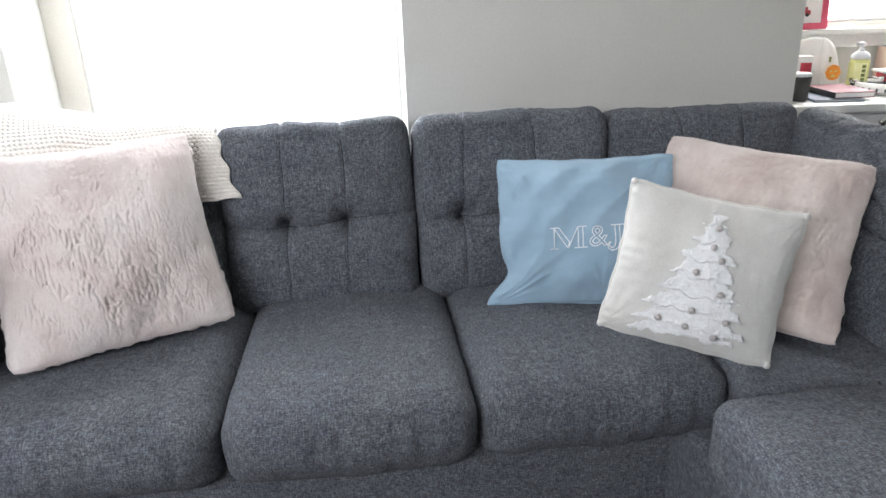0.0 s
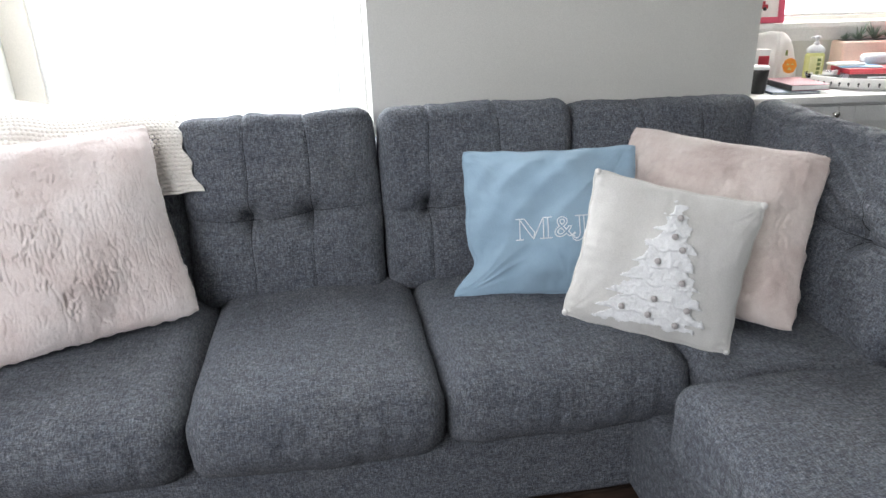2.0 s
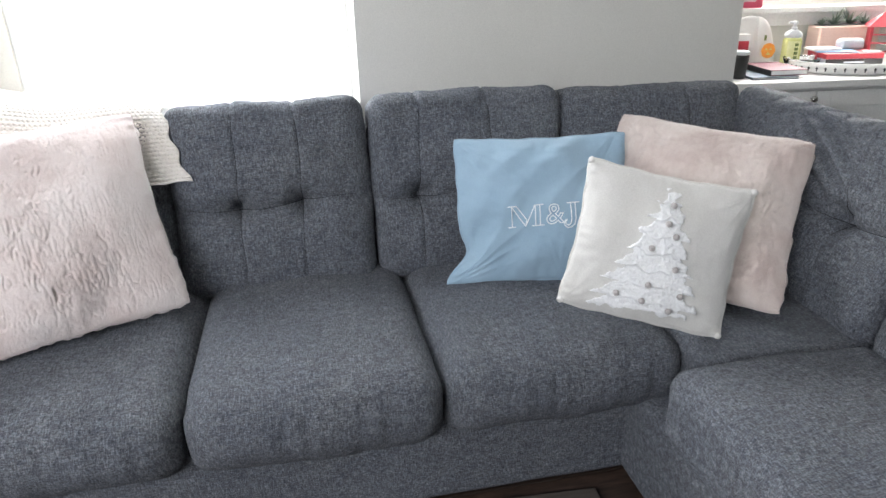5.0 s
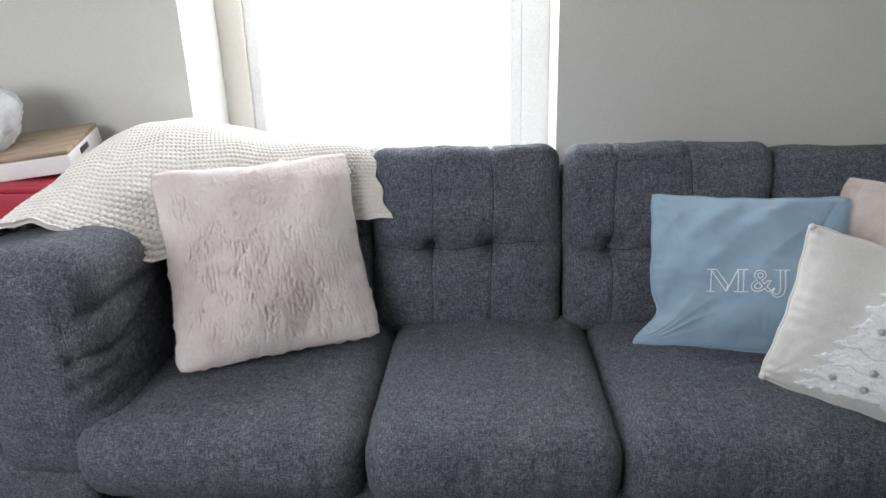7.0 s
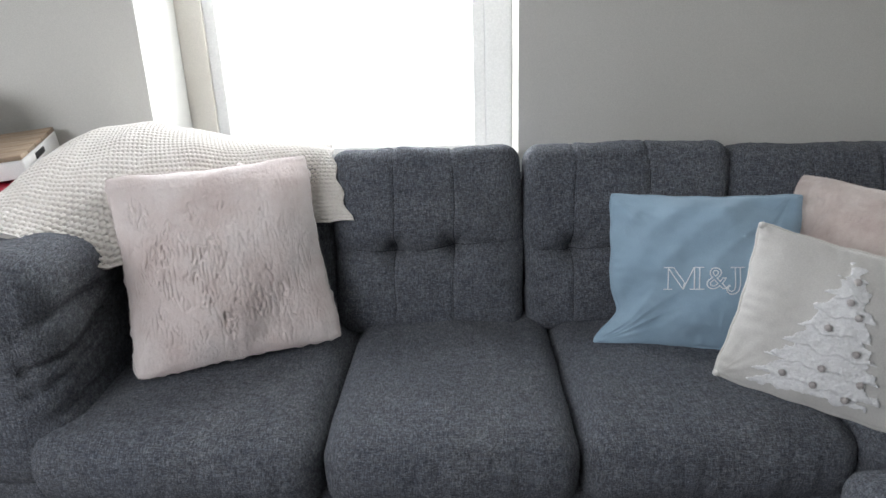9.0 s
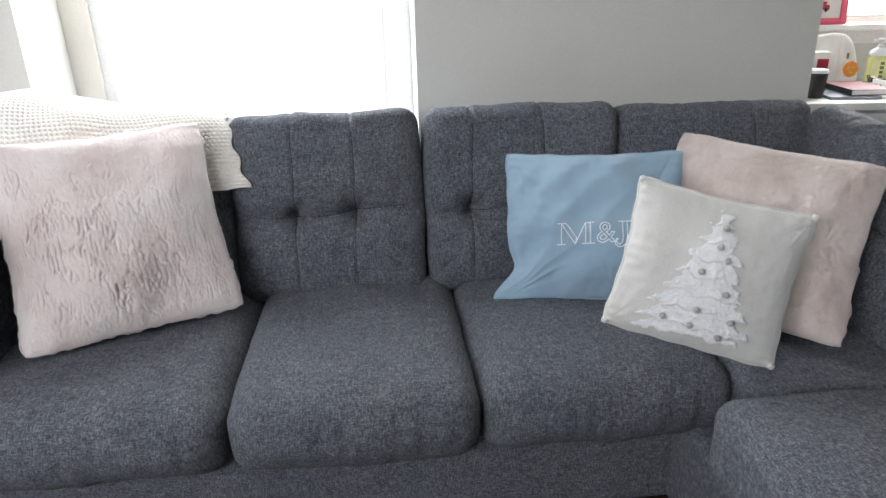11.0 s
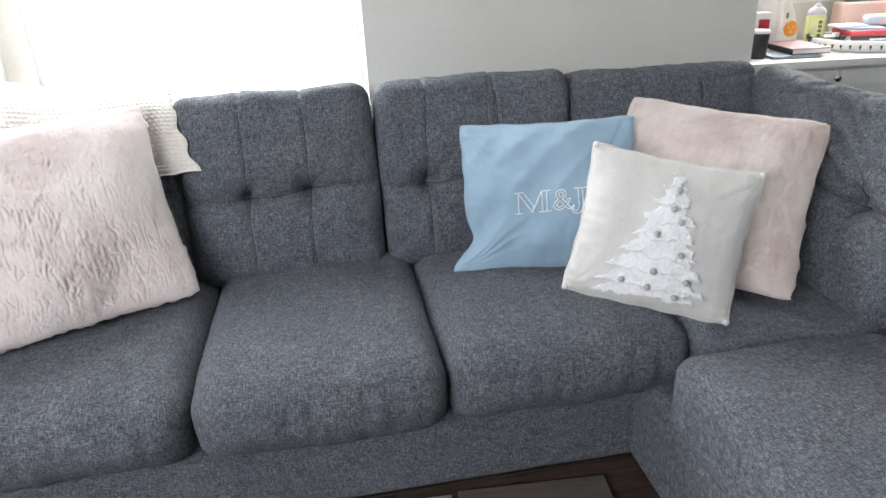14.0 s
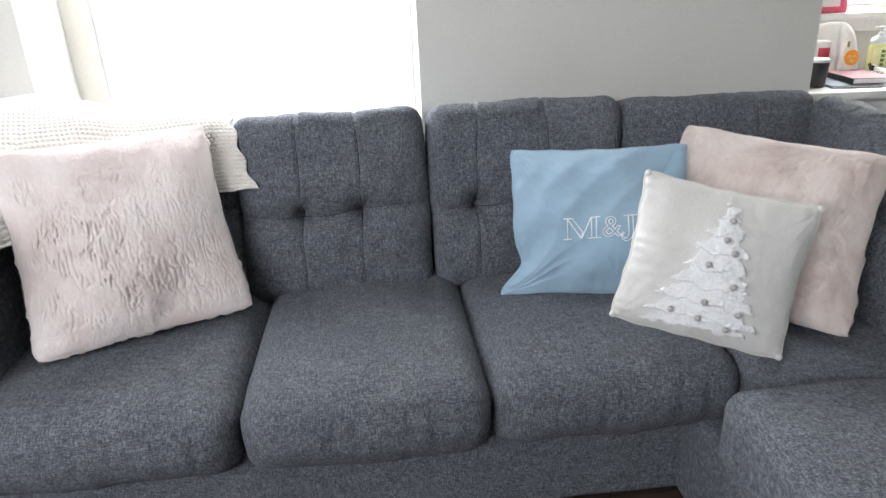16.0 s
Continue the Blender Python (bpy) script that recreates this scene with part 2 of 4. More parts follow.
def soft_box(w, d, h, r, nx, ny, nz, warp=None):
    """A rounded upholstered block round the origin; warp(P) shapes its points."""
    ax = [axis(w / 2, r, nx), axis(d / 2, r, ny), axis(h / 2, r, nz)]
    half = np.array([w / 2, d / 2, h / 2])
    verts, index, faces = [], {}, []

    def vid(i, j, k):
        key = (i, j, k)
        if key not in index:
            index[key] = len(verts)
            verts.append((ax[0][i], ax[1][j], ax[2][k]))
        return index[key]

    N = [len(a) for a in ax]
    for side in range(3):
        u, v = [n for n in range(3) if n != side]
        for end in (0, N[side] - 1):
            flip = (end == 0) ^ (side == 1)
            for i in range(N[u] - 1):
                for j in range(N[v] - 1):
                    quad = []
                    for di, dj in ((0, 0), (1, 0), (1, 1), (0, 1)):
                        key = [0, 0, 0]
                        key[side], key[u], key[v] = end, i + di, j + dj
                        quad.append(vid(*key))
                    faces.append(tuple(quad[::-1] if flip else quad))
    P = np.array(verts)
    Q = np.clip(P, -(half - r), half - r)
    D = P - Q
    P = Q + r * D / np.maximum(np.linalg.norm(D, axis=1, keepdims=True), 1e-9)
    if warp:
        P = warp(P)
    return P, faces


def wobble(P, scale, seed=0.0):
    return np.array([noise.noise(Vector((p[0] * scale + seed, p[1] * scale + 3.7, p[2] * scale - seed))) for p in P])


def groove(x, at, width):
    return np.exp(-(((x - at) / width) ** 2))


def tube(points, radius, n=8, closed=False):
    P = np.array(points, float)
    keep = [0] + [i for i in range(1, len(P)) if np.linalg.norm(P[i] - P[i - 1]) > 1e-4]
    P = P[keep]
    if closed and np.linalg.norm(P[0] - P[-1]) < 1e-4:
        P = P[:-1]
    k = len(P)
    verts, faces = [], []
    for i in range(k):
        a, b = (P[(i - 1) % k], P[(i + 1) % k]) if closed else (P[max(i - 1, 0)], P[min(i + 1, k - 1)])
        t = Vector(b - a).normalized()
        side = t.orthogonal() if abs(t.y) > 0.9 else t.cross(Vector((0, 1, 0))).normalized()
        up = t.cross(side).normalized()
        side = side.normalized()
        for j in range(n):
            q = 2 * math.pi * j / n
            verts.append(tuple(Vector(P[i]) + radius * (math.cos(q) * side + math.sin(q) * up)))
    for i in range(k if closed else k - 1):
        for j in range(n):
            a, b, c, d = i * n + j, i * n + (j + 1) % n, ((i + 1) % k) * n + (j + 1) % n, ((i + 1) % k) * n + j
            faces.append((a, b, c, d))
    return verts, faces


# ---- the room ----
def wall(name, *boxes, paint=None):
    bm = bmesh.new()
    for x0, x1, y0, y1, z0, z1 in boxes:
        bmesh.ops.create_cube(bm, size=1.0, matrix=Matrix.Translation(((x0 + x1) / 2, (y0 + y1) / 2, (z0 + z1) / 2)) @ Matrix.Diagonal((x1 - x0, y1 - y0, z1 - z0, 1)))
    return tagged(part(name, bm, paint or WALL, smooth=False), "unseen plaster wall, darkened to cut bounced light" if paint else "warm grey painted plaster wall", "wall", kind="structure")


WY, WT = 0.42, 0.36
wall("wall_sofa", (-3.0, -0.712, WY, WY + WT, 0, 2.5), (0.535, 1.945, WY, WY + WT, 0, 2.5), (-0.712, 0.535, WY, WY + WT, 0, 0.72), (-0.712, 0.535, WY, WY + WT, 2.15, 2.5))
wall("wall_nook_side", (1.745, 1.945, WY + WT, 1.22, 0, 2.5))
NOOK = Matrix.Translation((2.2, 0.63, 0)) @ Matrix.Rotation(radians(-7), 4, "Z") @ Matrix.Translation((-2.2, -0.63, 0))
nook_wall = wall("wall_nook", (1.70, 2.15, 1.22, 1.40, 0, 2.5), (3.85, 4.4, 1.22, 1.40, 0, 2.5), (2.15, 3.85, 1.22, 1.40, 0, 1.088), (2.15, 3.85, 1.22, 1.40, 2.15, 2.5))
nook_wall.matrix_basis = NOOK
# unseen walls: east and south darkened against bounce, west and south opened for fill
wall("wall_east", (4.4, 4.55, -3.40, 1.40, 0, 2.5), paint=WALL_DARK)
wall("wall_west", (-3.15, -3.0, -3.40, -2.35, 0, 2.5), (-3.15, -3.0, -0.35, 0.78, 0, 2.5), (-3.15, -3.0, -2.35, -0.35, 0, 0.8), (-3.15, -3.0, -2.35, -0.35, 2.2, 2.5))
wall("wall_south", (-3.0, -2.65, -3.40, -3.25, 0, 2.5), (-0.45, 4.4, -3.40, -3.25, 0, 2.5), (-2.65, -0.45, -3.40, -3.25, 0, 1.55), (-2.65, -0.45, -3.40, -3.25, 2.35, 2.5), paint=WALL_DARK)
tagged(part("ceiling", box(7.8, 5.1, 0.1, 0, at=(0.7, -0.93, 2.5)), CEIL, smooth=False), "plain white painted ceiling", "ceiling", kind="structure")
floor = tagged(part("floor", box(7.8, 5.1, 0.1, 0, at=(0.7, -0.93, -0.112)), BLACK, smooth=False), "dark brown wooden plank floor", "floor", kind="structure")
tagged(part("backdrop_garden", ([(-6, 3.6, -1), (8, 3.6, -1), (8, 3.6, 5), (-6, 3.6, 5)], [(0, 1, 2, 3)]), DAY, smooth=False), "bright hazy daylight outside the windows", "backdrop", kind="structure")


def bar(x0, x1, y0, y1, z0, z1, bevel=0.004):
    return box(x1 - x0, y1 - y0, z1 - z0, bevel, 2, ((x0 + x1) / 2, (y0 + y1) / 2, z0))


def window(name, label, x0, x1, z0, z1, y, wide, sash):
    w = thing(name, label, "window", (0, 0, 0))
    w["kind"] = "structure"
    # right jamb gets a whiter paint in place of the window's glare
    for a, b, paint in ((x0, x0 + wide, FRAME_PAINT), (x1 - wide, x1, TRIM)):
        part("window_frame", bar(a, b, y, y + 0.05, z0, z1), paint, w, smooth=False)
    for a, b in ((z0, z0 + wide), (z1 - wide, z1)):
        part("window_frame", bar(x0 + wide, x1 - wide, y + 0.001, y + 0.049, a, b), FRAME_PAINT, w, smooth=False)
    i0, i1, j0, j1 = x0 + wide, x1 - wide, z0 + wide, z1 - wide
    for a, b in ((i0, i0 + sash), (i1 - sash, i1)):
        part("sash", bar(a, b, y + 0.012, y + 0.04, j0, j1), TRIM, w, "white sash", smooth=False)
    for a, b in ((j0, j0 + sash), (j1 - sash, j1)):
        part("sash", bar(i0 + sash, i1 - sash, y + 0.013, y + 0.039, a, b), TRIM, w, "white sash", smooth=False)
    pane = part("pane", bar(i0 + sash, i1 - sash, y + 0.022, y + 0.028, j0 + sash, j1 - sash, 0), GLASS, w, "clear glass", smooth=False)
    pane.visible_shadow = False
    return w


window_1 = window("window_1", "tall window with cream frame in a deep recess", -0.712, 0.535, 0.74, 2.15, 0.745, 0.10, 0.045)
part("window_sill", bar(-0.712, 0.535, 0.40, 0.745, 0.721, 0.745), TRIM, window_1, "white painted sill", smooth=False)
window_2 = window("window_2", "wide white nook window above a low sill", 2.15, 3.85, 1.118, 2.15, 1.27, 0.022, 0.014)
window_2.matrix_basis = NOOK
part("window_sill", bar(2.06, 3.9, 1.165, 1.27, 1.090, 1.116), TRIM, window_2, "white painted sill", smooth=False)
part("apron", bar(2.08, 3.88, 1.203, 1.219, 1.030, 1.089), TRIM, window_2, smooth=False)


# ---- the sectional sofa ----
sofa = thing("sectional_sofa", "charcoal grey tweed sectional sofa with tufted back cushions", "sofa", (0, 0, 0))


def seat(x0, x1, y0, y1, z0, z1, crown=0.022, seed=0.0, name="seat_cushion", skew=0.0, r=0.068):
    w, d, h = x1 - x0, y1 - y0, z1 - z0

    def warp(P):
        u, v = P[:, 0] / (w / 2), P[:, 1] / (d / 2)
        top = np.clip(P[:, 2] / (h / 2), -1, 1)
        P[:, 2] += crown * (1 - u**2) * (1 - v**4) * np.clip(top, 0, 1)
        P[:, 1] -= 0.018 * (1 - u**2) * np.clip(-v, 0, 1) ** 3 * (1 - 0.5 * top**2)
        P[:, 2] -= 0.012 * np.clip(-v, 0, 1) ** 6 * np.clip(top, 0, 1)
        front = np.clip(-v * 3 - 1.9, 0, 1)
        P[:, 1] += 0.055 * front * np.clip(-top + 0.05, 0, 1) ** 1.5
        P[:, 0] *= 1 - 0.018 * front * np.clip(-top, 0, 1)
        P[:, 1] += 0.006 * front * groove(P[:, 2], h * 0.22 + 0.004 * np.sin(P[:, 0] * 14 + seed), 0.006)
        P[:, 2] += 0.011 * wobble(P, 5, seed) + 0.003 * wobble(P, 22, seed)
        ruck = np.array([noise.noise(Vector((p[0] * 38 + seed, p[1] * 4, p[2] * 9))) for p in P])
        P[:, 1] += 0.004 * ruck * front
        P[:, 1] += 0.010 * wobble(P, 8, seed + 5) * np.clip(np.abs(v) * 4 - 2.8, 0, 1)
        P[:, 0] += 0.004 * wobble(P, 9, seed + 9) + skew * v
        return P

    return part(name, soft_box(w, d, h, r, 64, 64, 60, warp), TWEED, sofa, at=((x0 + x1) / 2, (y0 + y1) / 2, (z0 + z1) / 2))


def back(m, w, h, thick=0.20, tufts=(), tuft_z=0.0, seed=0.0, bulge=0.035, name="back_cushion", pleats=(), pleat_at=0.0):
    """A back cushion round its middle, front towards -y, with buttons, seams and a boxed top."""

    def warp(P):
        u, v = P[:, 0] / (w / 2), P[:, 2] / (h / 2)
        front = P[:, 1] < -thick / 2 + 0.06
        f = front * np.clip(-P[:, 1] / (thick / 2), 0, 1)
        b = (1 - np.clip(np.abs(u), 0, 1) ** 3) * (1 - np.clip(np.abs(v), 0, 1) ** 3)
        P[:, 1] -= bulge * b * f
        for x in tufts:
            r2 = (P[:, 0] - x) ** 2 + (P[:, 2] - tuft_z) ** 2
            P[:, 1] += f * (0.040 * np.exp(-r2 / 0.040**2) + 0.030 * np.exp(-r2 / 0.015**2))
            P[:, 1] += f * 0.005 * groove(P[:, 0], x + 0.004 * np.sin(P[:, 2] * 9), 0.0055)
            ang = np.arctan2(P[:, 2] - tuft_z, P[:, 0] - x)
            P[:, 1] += f * 0.016 * np.exp(-np.sqrt(r2) / 0.055) * np.abs(np.sin(2.5 * ang + seed)) * np.clip(np.sqrt(r2) / 0.02, 0, 1)
            P[:, 2] -= 0.006 * groove(P[:, 0], x, 0.007) * (v > 0.86)
        if tufts:
            sag = tuft_z + 0.012 * np.sin(P[:, 0] * 11 + seed)
            P[:, 1] += f * (0.010 * groove(P[:, 2], sag, 0.007) + 0.017 * groove(P[:, 2], sag, 0.040))
        P[:, 1] += f * 0.006 * groove(P[:, 2], h / 2 - 0.050 + 0.006 * np.sin(P[:, 0] * 17 + seed), 0.007)
        # creases that run in from the lower corners
        for s in (-1, 1):
            q = (P[:, 2] + h / 2) - 0.10 - 0.55 * (w / 2 - s * P[:, 0])
            P[:, 1] += f * 0.011 * np.exp(-((q / 0.010) ** 2)) * np.clip(1 - (w / 2 - s * P[:, 0]) / 0.12, 0, 1)
            q = (P[:, 2] + h / 2) - 0.19 - 0.35 * (w / 2 - s * P[:, 0]) + 0.02 * np.sin(seed + s)
            P[:, 1] += f * 0.010 * np.exp(-((q / 0.012) ** 2)) * np.clip(1 - (w / 2 - s * P[:, 0]) / 0.15, 0, 1)
            q = (P[:, 2] + h / 2) - 0.03 - 0.75 * (w / 2 - s * P[:, 0])
            P[:, 1] += f * 0.010 * np.exp(-((q / 0.008) ** 2)) * np.clip(1 - (w / 2 - s * P[:, 0]) / 0.12, 0, 1)
        P[:, 1] += f * (0.020 * wobble(P, 5, seed) + 0.006 * wobble(P, 17, seed))
        P[:, 2] += 0.010 * wobble(P, 7, seed + 2) * np.clip(v * 2 - 0.6, 0, 1) + 0.003 * wobble(P, 30, seed) * np.clip(v * 2 - 0.8, 0, 1)
        for z, slope, reach in pleats:
            q = P[:, 2] - z - slope * (P[:, 0] - pleat_at) + 0.012 * np.sin(14 * P[:, 0] + 20 * z)
            P[:, 1] += f * 0.024 * np.exp(-((q / 0.011) ** 2)) * np.exp(-(((P[:, 0] - pleat_at) / reach) ** 2))
            P[:, 2] -= 0.013 * np.clip(4 * v - 2.6, 0, 1) * groove(P[:, 0] - 1.1 * P[:, 1], pleat_at + 2.4 * (h / 2 - z) - 0.16, 0.011)
        P[:, 0] += 0.005 * wobble(P, 8, seed + 4)
        P[:, 2] -= 0.03 * np.clip(-2 * v - 1, 0, 1)
        P[:, 0] *= 1 + 0.02 * (1 - v**2)
        return P

    c = part(name, soft_box(w, thick, h, 0.05, 120, 6, 104, warp), TWEED, sofa, at=m)

    def seam(xs, zs):
        Q = np.stack([xs, np.full(len(xs), -thick / 2), zs], 1)
        Q = warp(Q.astype(float))
        Q[:, 1] += 0.0005
        part("seam", tube(Q, 0.0016, 5), SEAM, c, "dark stitched seam")

    zs = np.linspace(-h / 2 + 0.06, h / 2 - 0.058, 70)
    for x in tufts:
        seam(x + 0.004 * np.sin(zs * 9), zs)
    xs = np.linspace(-w / 2 + 0.05, w / 2 - 0.05, 80)
    if tufts:
        seam(xs, tuft_z + 0.012 * np.sin(xs * 11 + seed))
    for x in tufts:
        bm = bmesh.new()
        bmesh.ops.create_uvsphere(bm, u_segments=14, v_segments=8, radius=0.011, matrix=Matrix.Translation((x, -thick / 2 + 0.066, tuft_z)) @ Matrix.Diagonal((1, 0.45, 1, 1)))
        part("button", bm, TWEED, c, "fabric-covered button")
    return c


part("base", soft_box(1.80, 0.86, 0.30, 0.03, 60, 20, 14, lambda P: P + np.c_[0.003 * wobble(P, 8), 0.004 * wobble(P, 6, 3), 0 * P[:, 0]]), TWEED, sofa, at=(0.27, -0.075, 0.158))
part("corner_base", soft_box(0.75, 0.98, 0.28, 0.03, 20, 30, 12), TWEED, sofa, at=(1.545, -0.14, 0.163))
part("chaise_base", soft_box(0.80, 1.24, 0.29, 0.03, 24, 40, 14, lambda P: P + np.c_[0.004 * wobble(P, 7), 0.003 * wobble(P, 8, 3), 0 * P[:, 0]]), TWEED, sofa, at=(1.52, -1.08, 0.156))
seat(-0.69, 0.003, -0.60, 0.16, 0.236, 0.465, seed=1, skew=0.01)
seat(0.003, 0.603, -0.61, 0.16, 0.236, 0.465, seed=2)
seat(0.603, 1.225, -0.60, 0.16, 0.236, 0.465, seed=3, skew=-0.01)
seat(1.225, 1.70, -0.712, 0.06, 0.295, 0.462, crown=0.008, seed=4, name="corner_seat_cushion", r=0.05)
seat(1.088, 1.63, -1.72, -0.7125, 0.285, 0.49, crown=0.02, seed=5, name="chaise_cushion", r=0.052)
part("back_frame", soft_box(2.65, 0.16, 0.82, 0.05, 60, 4, 20), TWEED, sofa, at=(0.48, 0.325, 0.45))
part("back_frame", soft_box(0.16, 1.75, 0.80, 0.05, 4, 50, 20), TWEED, sofa, at=(1.90, -0.55, 0.44))
LEAN = -12
back(pose(-0.335, 0.155, 0.70, LEAN), 0.55, 0.53, tufts=(-0.1, 0.1), seed=11)
back(pose(0.232, 0.155, 0.715, LEAN), 0.572, 0.545, tufts=(-0.096, 0.078), tuft_z=-0.032, seed=12)
back(pose(0.832, 0.155, 0.712, LEAN), 0.60, 0.545, tufts=(-0.158, 0.06), tuft_z=-0.036, seed=13)
back(pose(1.462, 0.155, 0.70, LEAN), 0.645, 0.53, tufts=(-0.1, 0.1), seed=14)
back(pose(1.79, -0.275, 0.682, -17, 0, -91.5), 0.84, 0.52, tufts=(-0.22, 0.22), seed=15, pleat_at=0.05, pleats=((0.225, -0.35, 0.16), (0.19, -0.45, 0.18), (0.15, -0.6, 0.17), (0.10, -0.7, 0.12)))
back(pose(1.775, -1.08, 0.672, -17, 0, -90), 0.72, 0.50, tufts=(-0.18, 0.18), seed=16)


def arm_warp(P):
    up = np.clip((P[:, 2] + 0.02) / 0.22, 0, 1)
    P[:, 0] = np.where(P[:, 0] < 0, P[:, 0] - 0.135 * np.clip(-P[:, 0] / 0.04, 0, 1), P[:, 0] * (1 + 0.08 * up))
    P[:, 2] -= 0.05 * np.clip((P[:, 1] + 0.25) / 0.3, 0, 1) * (up > 0.5)
    inner = P[:, 0] > 0.03
    for k, (z, a) in enumerate(((0.15, 0.012), (0.075, 0.020), (0.02, 0.010), (-0.09, 0.008))):
        P[:, 0] -= a * inner * groove(P[:, 2], z + 0.16 * (P[:, 1] + 0.3) + 0.02 * np.sin(P[:, 1] * 11 + 2 * k), 0.018)
    frontal = P[:, 1] < -0.36
    P[:, 1] += 0.012 * frontal * groove(P[:, 0], 0.035 + 0.05 * P[:, 2], 0.007)
    P[:, 1] -= 0.02 * frontal * up
    P[:, 0] += 0.010 * wobble(P, 7, 21)
    P[:, 2] += 0.012 * wobble(P, 5, 22) * up
    P[:, 1] += 0.010 * wobble(P, 7, 23)
    return P


part("arm", soft_box(0.20, 0.92, 0.62, 0.097, 26, 70, 70, arm_warp), TWEED, sofa, "padded arm with gathered pleats", at=(-0.70, -0.10, 0.59))
part("arm_base", soft_box(0.34, 0.86, 0.34, 0.03, 14, 30, 14), TWEED, sofa, at=(-0.863, -0.105, 0.178))


# ---- throw pillows ----
def puff(u, v, power):
    return (np.clip(1 - u**2, 0, 1) * np.clip(1 - v**2, 0, 1)) ** power


def pillow_surface(w, h, thick, u, v, side, power=0.42, pull=0.07, crease=None, flare=0.0, rim=0.13, cut_off=0.03, shear=0.0):
    """Points of a square pillow: width along x, height along z, front towards -y."""
    cut = 1 - cut_off * np.abs(u * v) ** 6
    x = w / 2 * u * (1 - pull * (1 - v**2) * np.abs(u)) * cut
    z = h / 2 * v * (1 - pull * (1 - u**2) * np.abs(v)) * cut
    # one lower corner that is drawn out, where flare is given
    out = flare * np.exp(-(((u + 1) / 0.22) ** 2) - (((v + 1) / 0.20) ** 2))
    dent = 0.9 * flare * np.exp(-(((u + 1) / 0.25) ** 2) - (((v + 0.55) / 0.22) ** 2))
    x = x - out + dent + shear * z
    z = z - 0.25 * out - 0.012 * (1 - u**2) * np.clip(-v, 0, 1) ** 4
    # uneven sewn edges
    x = x + 0.0012 * np.sin(15 * v + 9 * w) * np.abs(u) ** 8
    z = z + 0.0012 * np.sin(14 * u + 20 * h) * np.abs(v) ** 8
    y = -side * thick * (rim * puff(u, v, 0.25) + (0.5 - rim) * puff(u, v, 2.0 * power))
    # the cover gathers along its sewn edges
    gather = np.sin(31 * v + 3 * np.sin(7 * v) + 2 * side) * np.exp(-((1 - np.abs(u)) / 0.10)) + np.sin(29 * u + 3 * np.sin(6 * u) + side) * np.exp(-((1 - np.abs(v)) / 0.10))
    y = y - side * 0.0022 * gather * np.clip(20 * (1 - np.abs(u)), 0, 1) * np.clip(20 * (1 - np.abs(v)), 0, 1)
    if crease is not None:
        y = y - side * crease(u, v) * np.clip(6 * (1 - np.abs(u)), 0, 1) * np.clip(6 * (1 - np.abs(v)), 0, 1)
    return np.stack([x, y, z], -1)


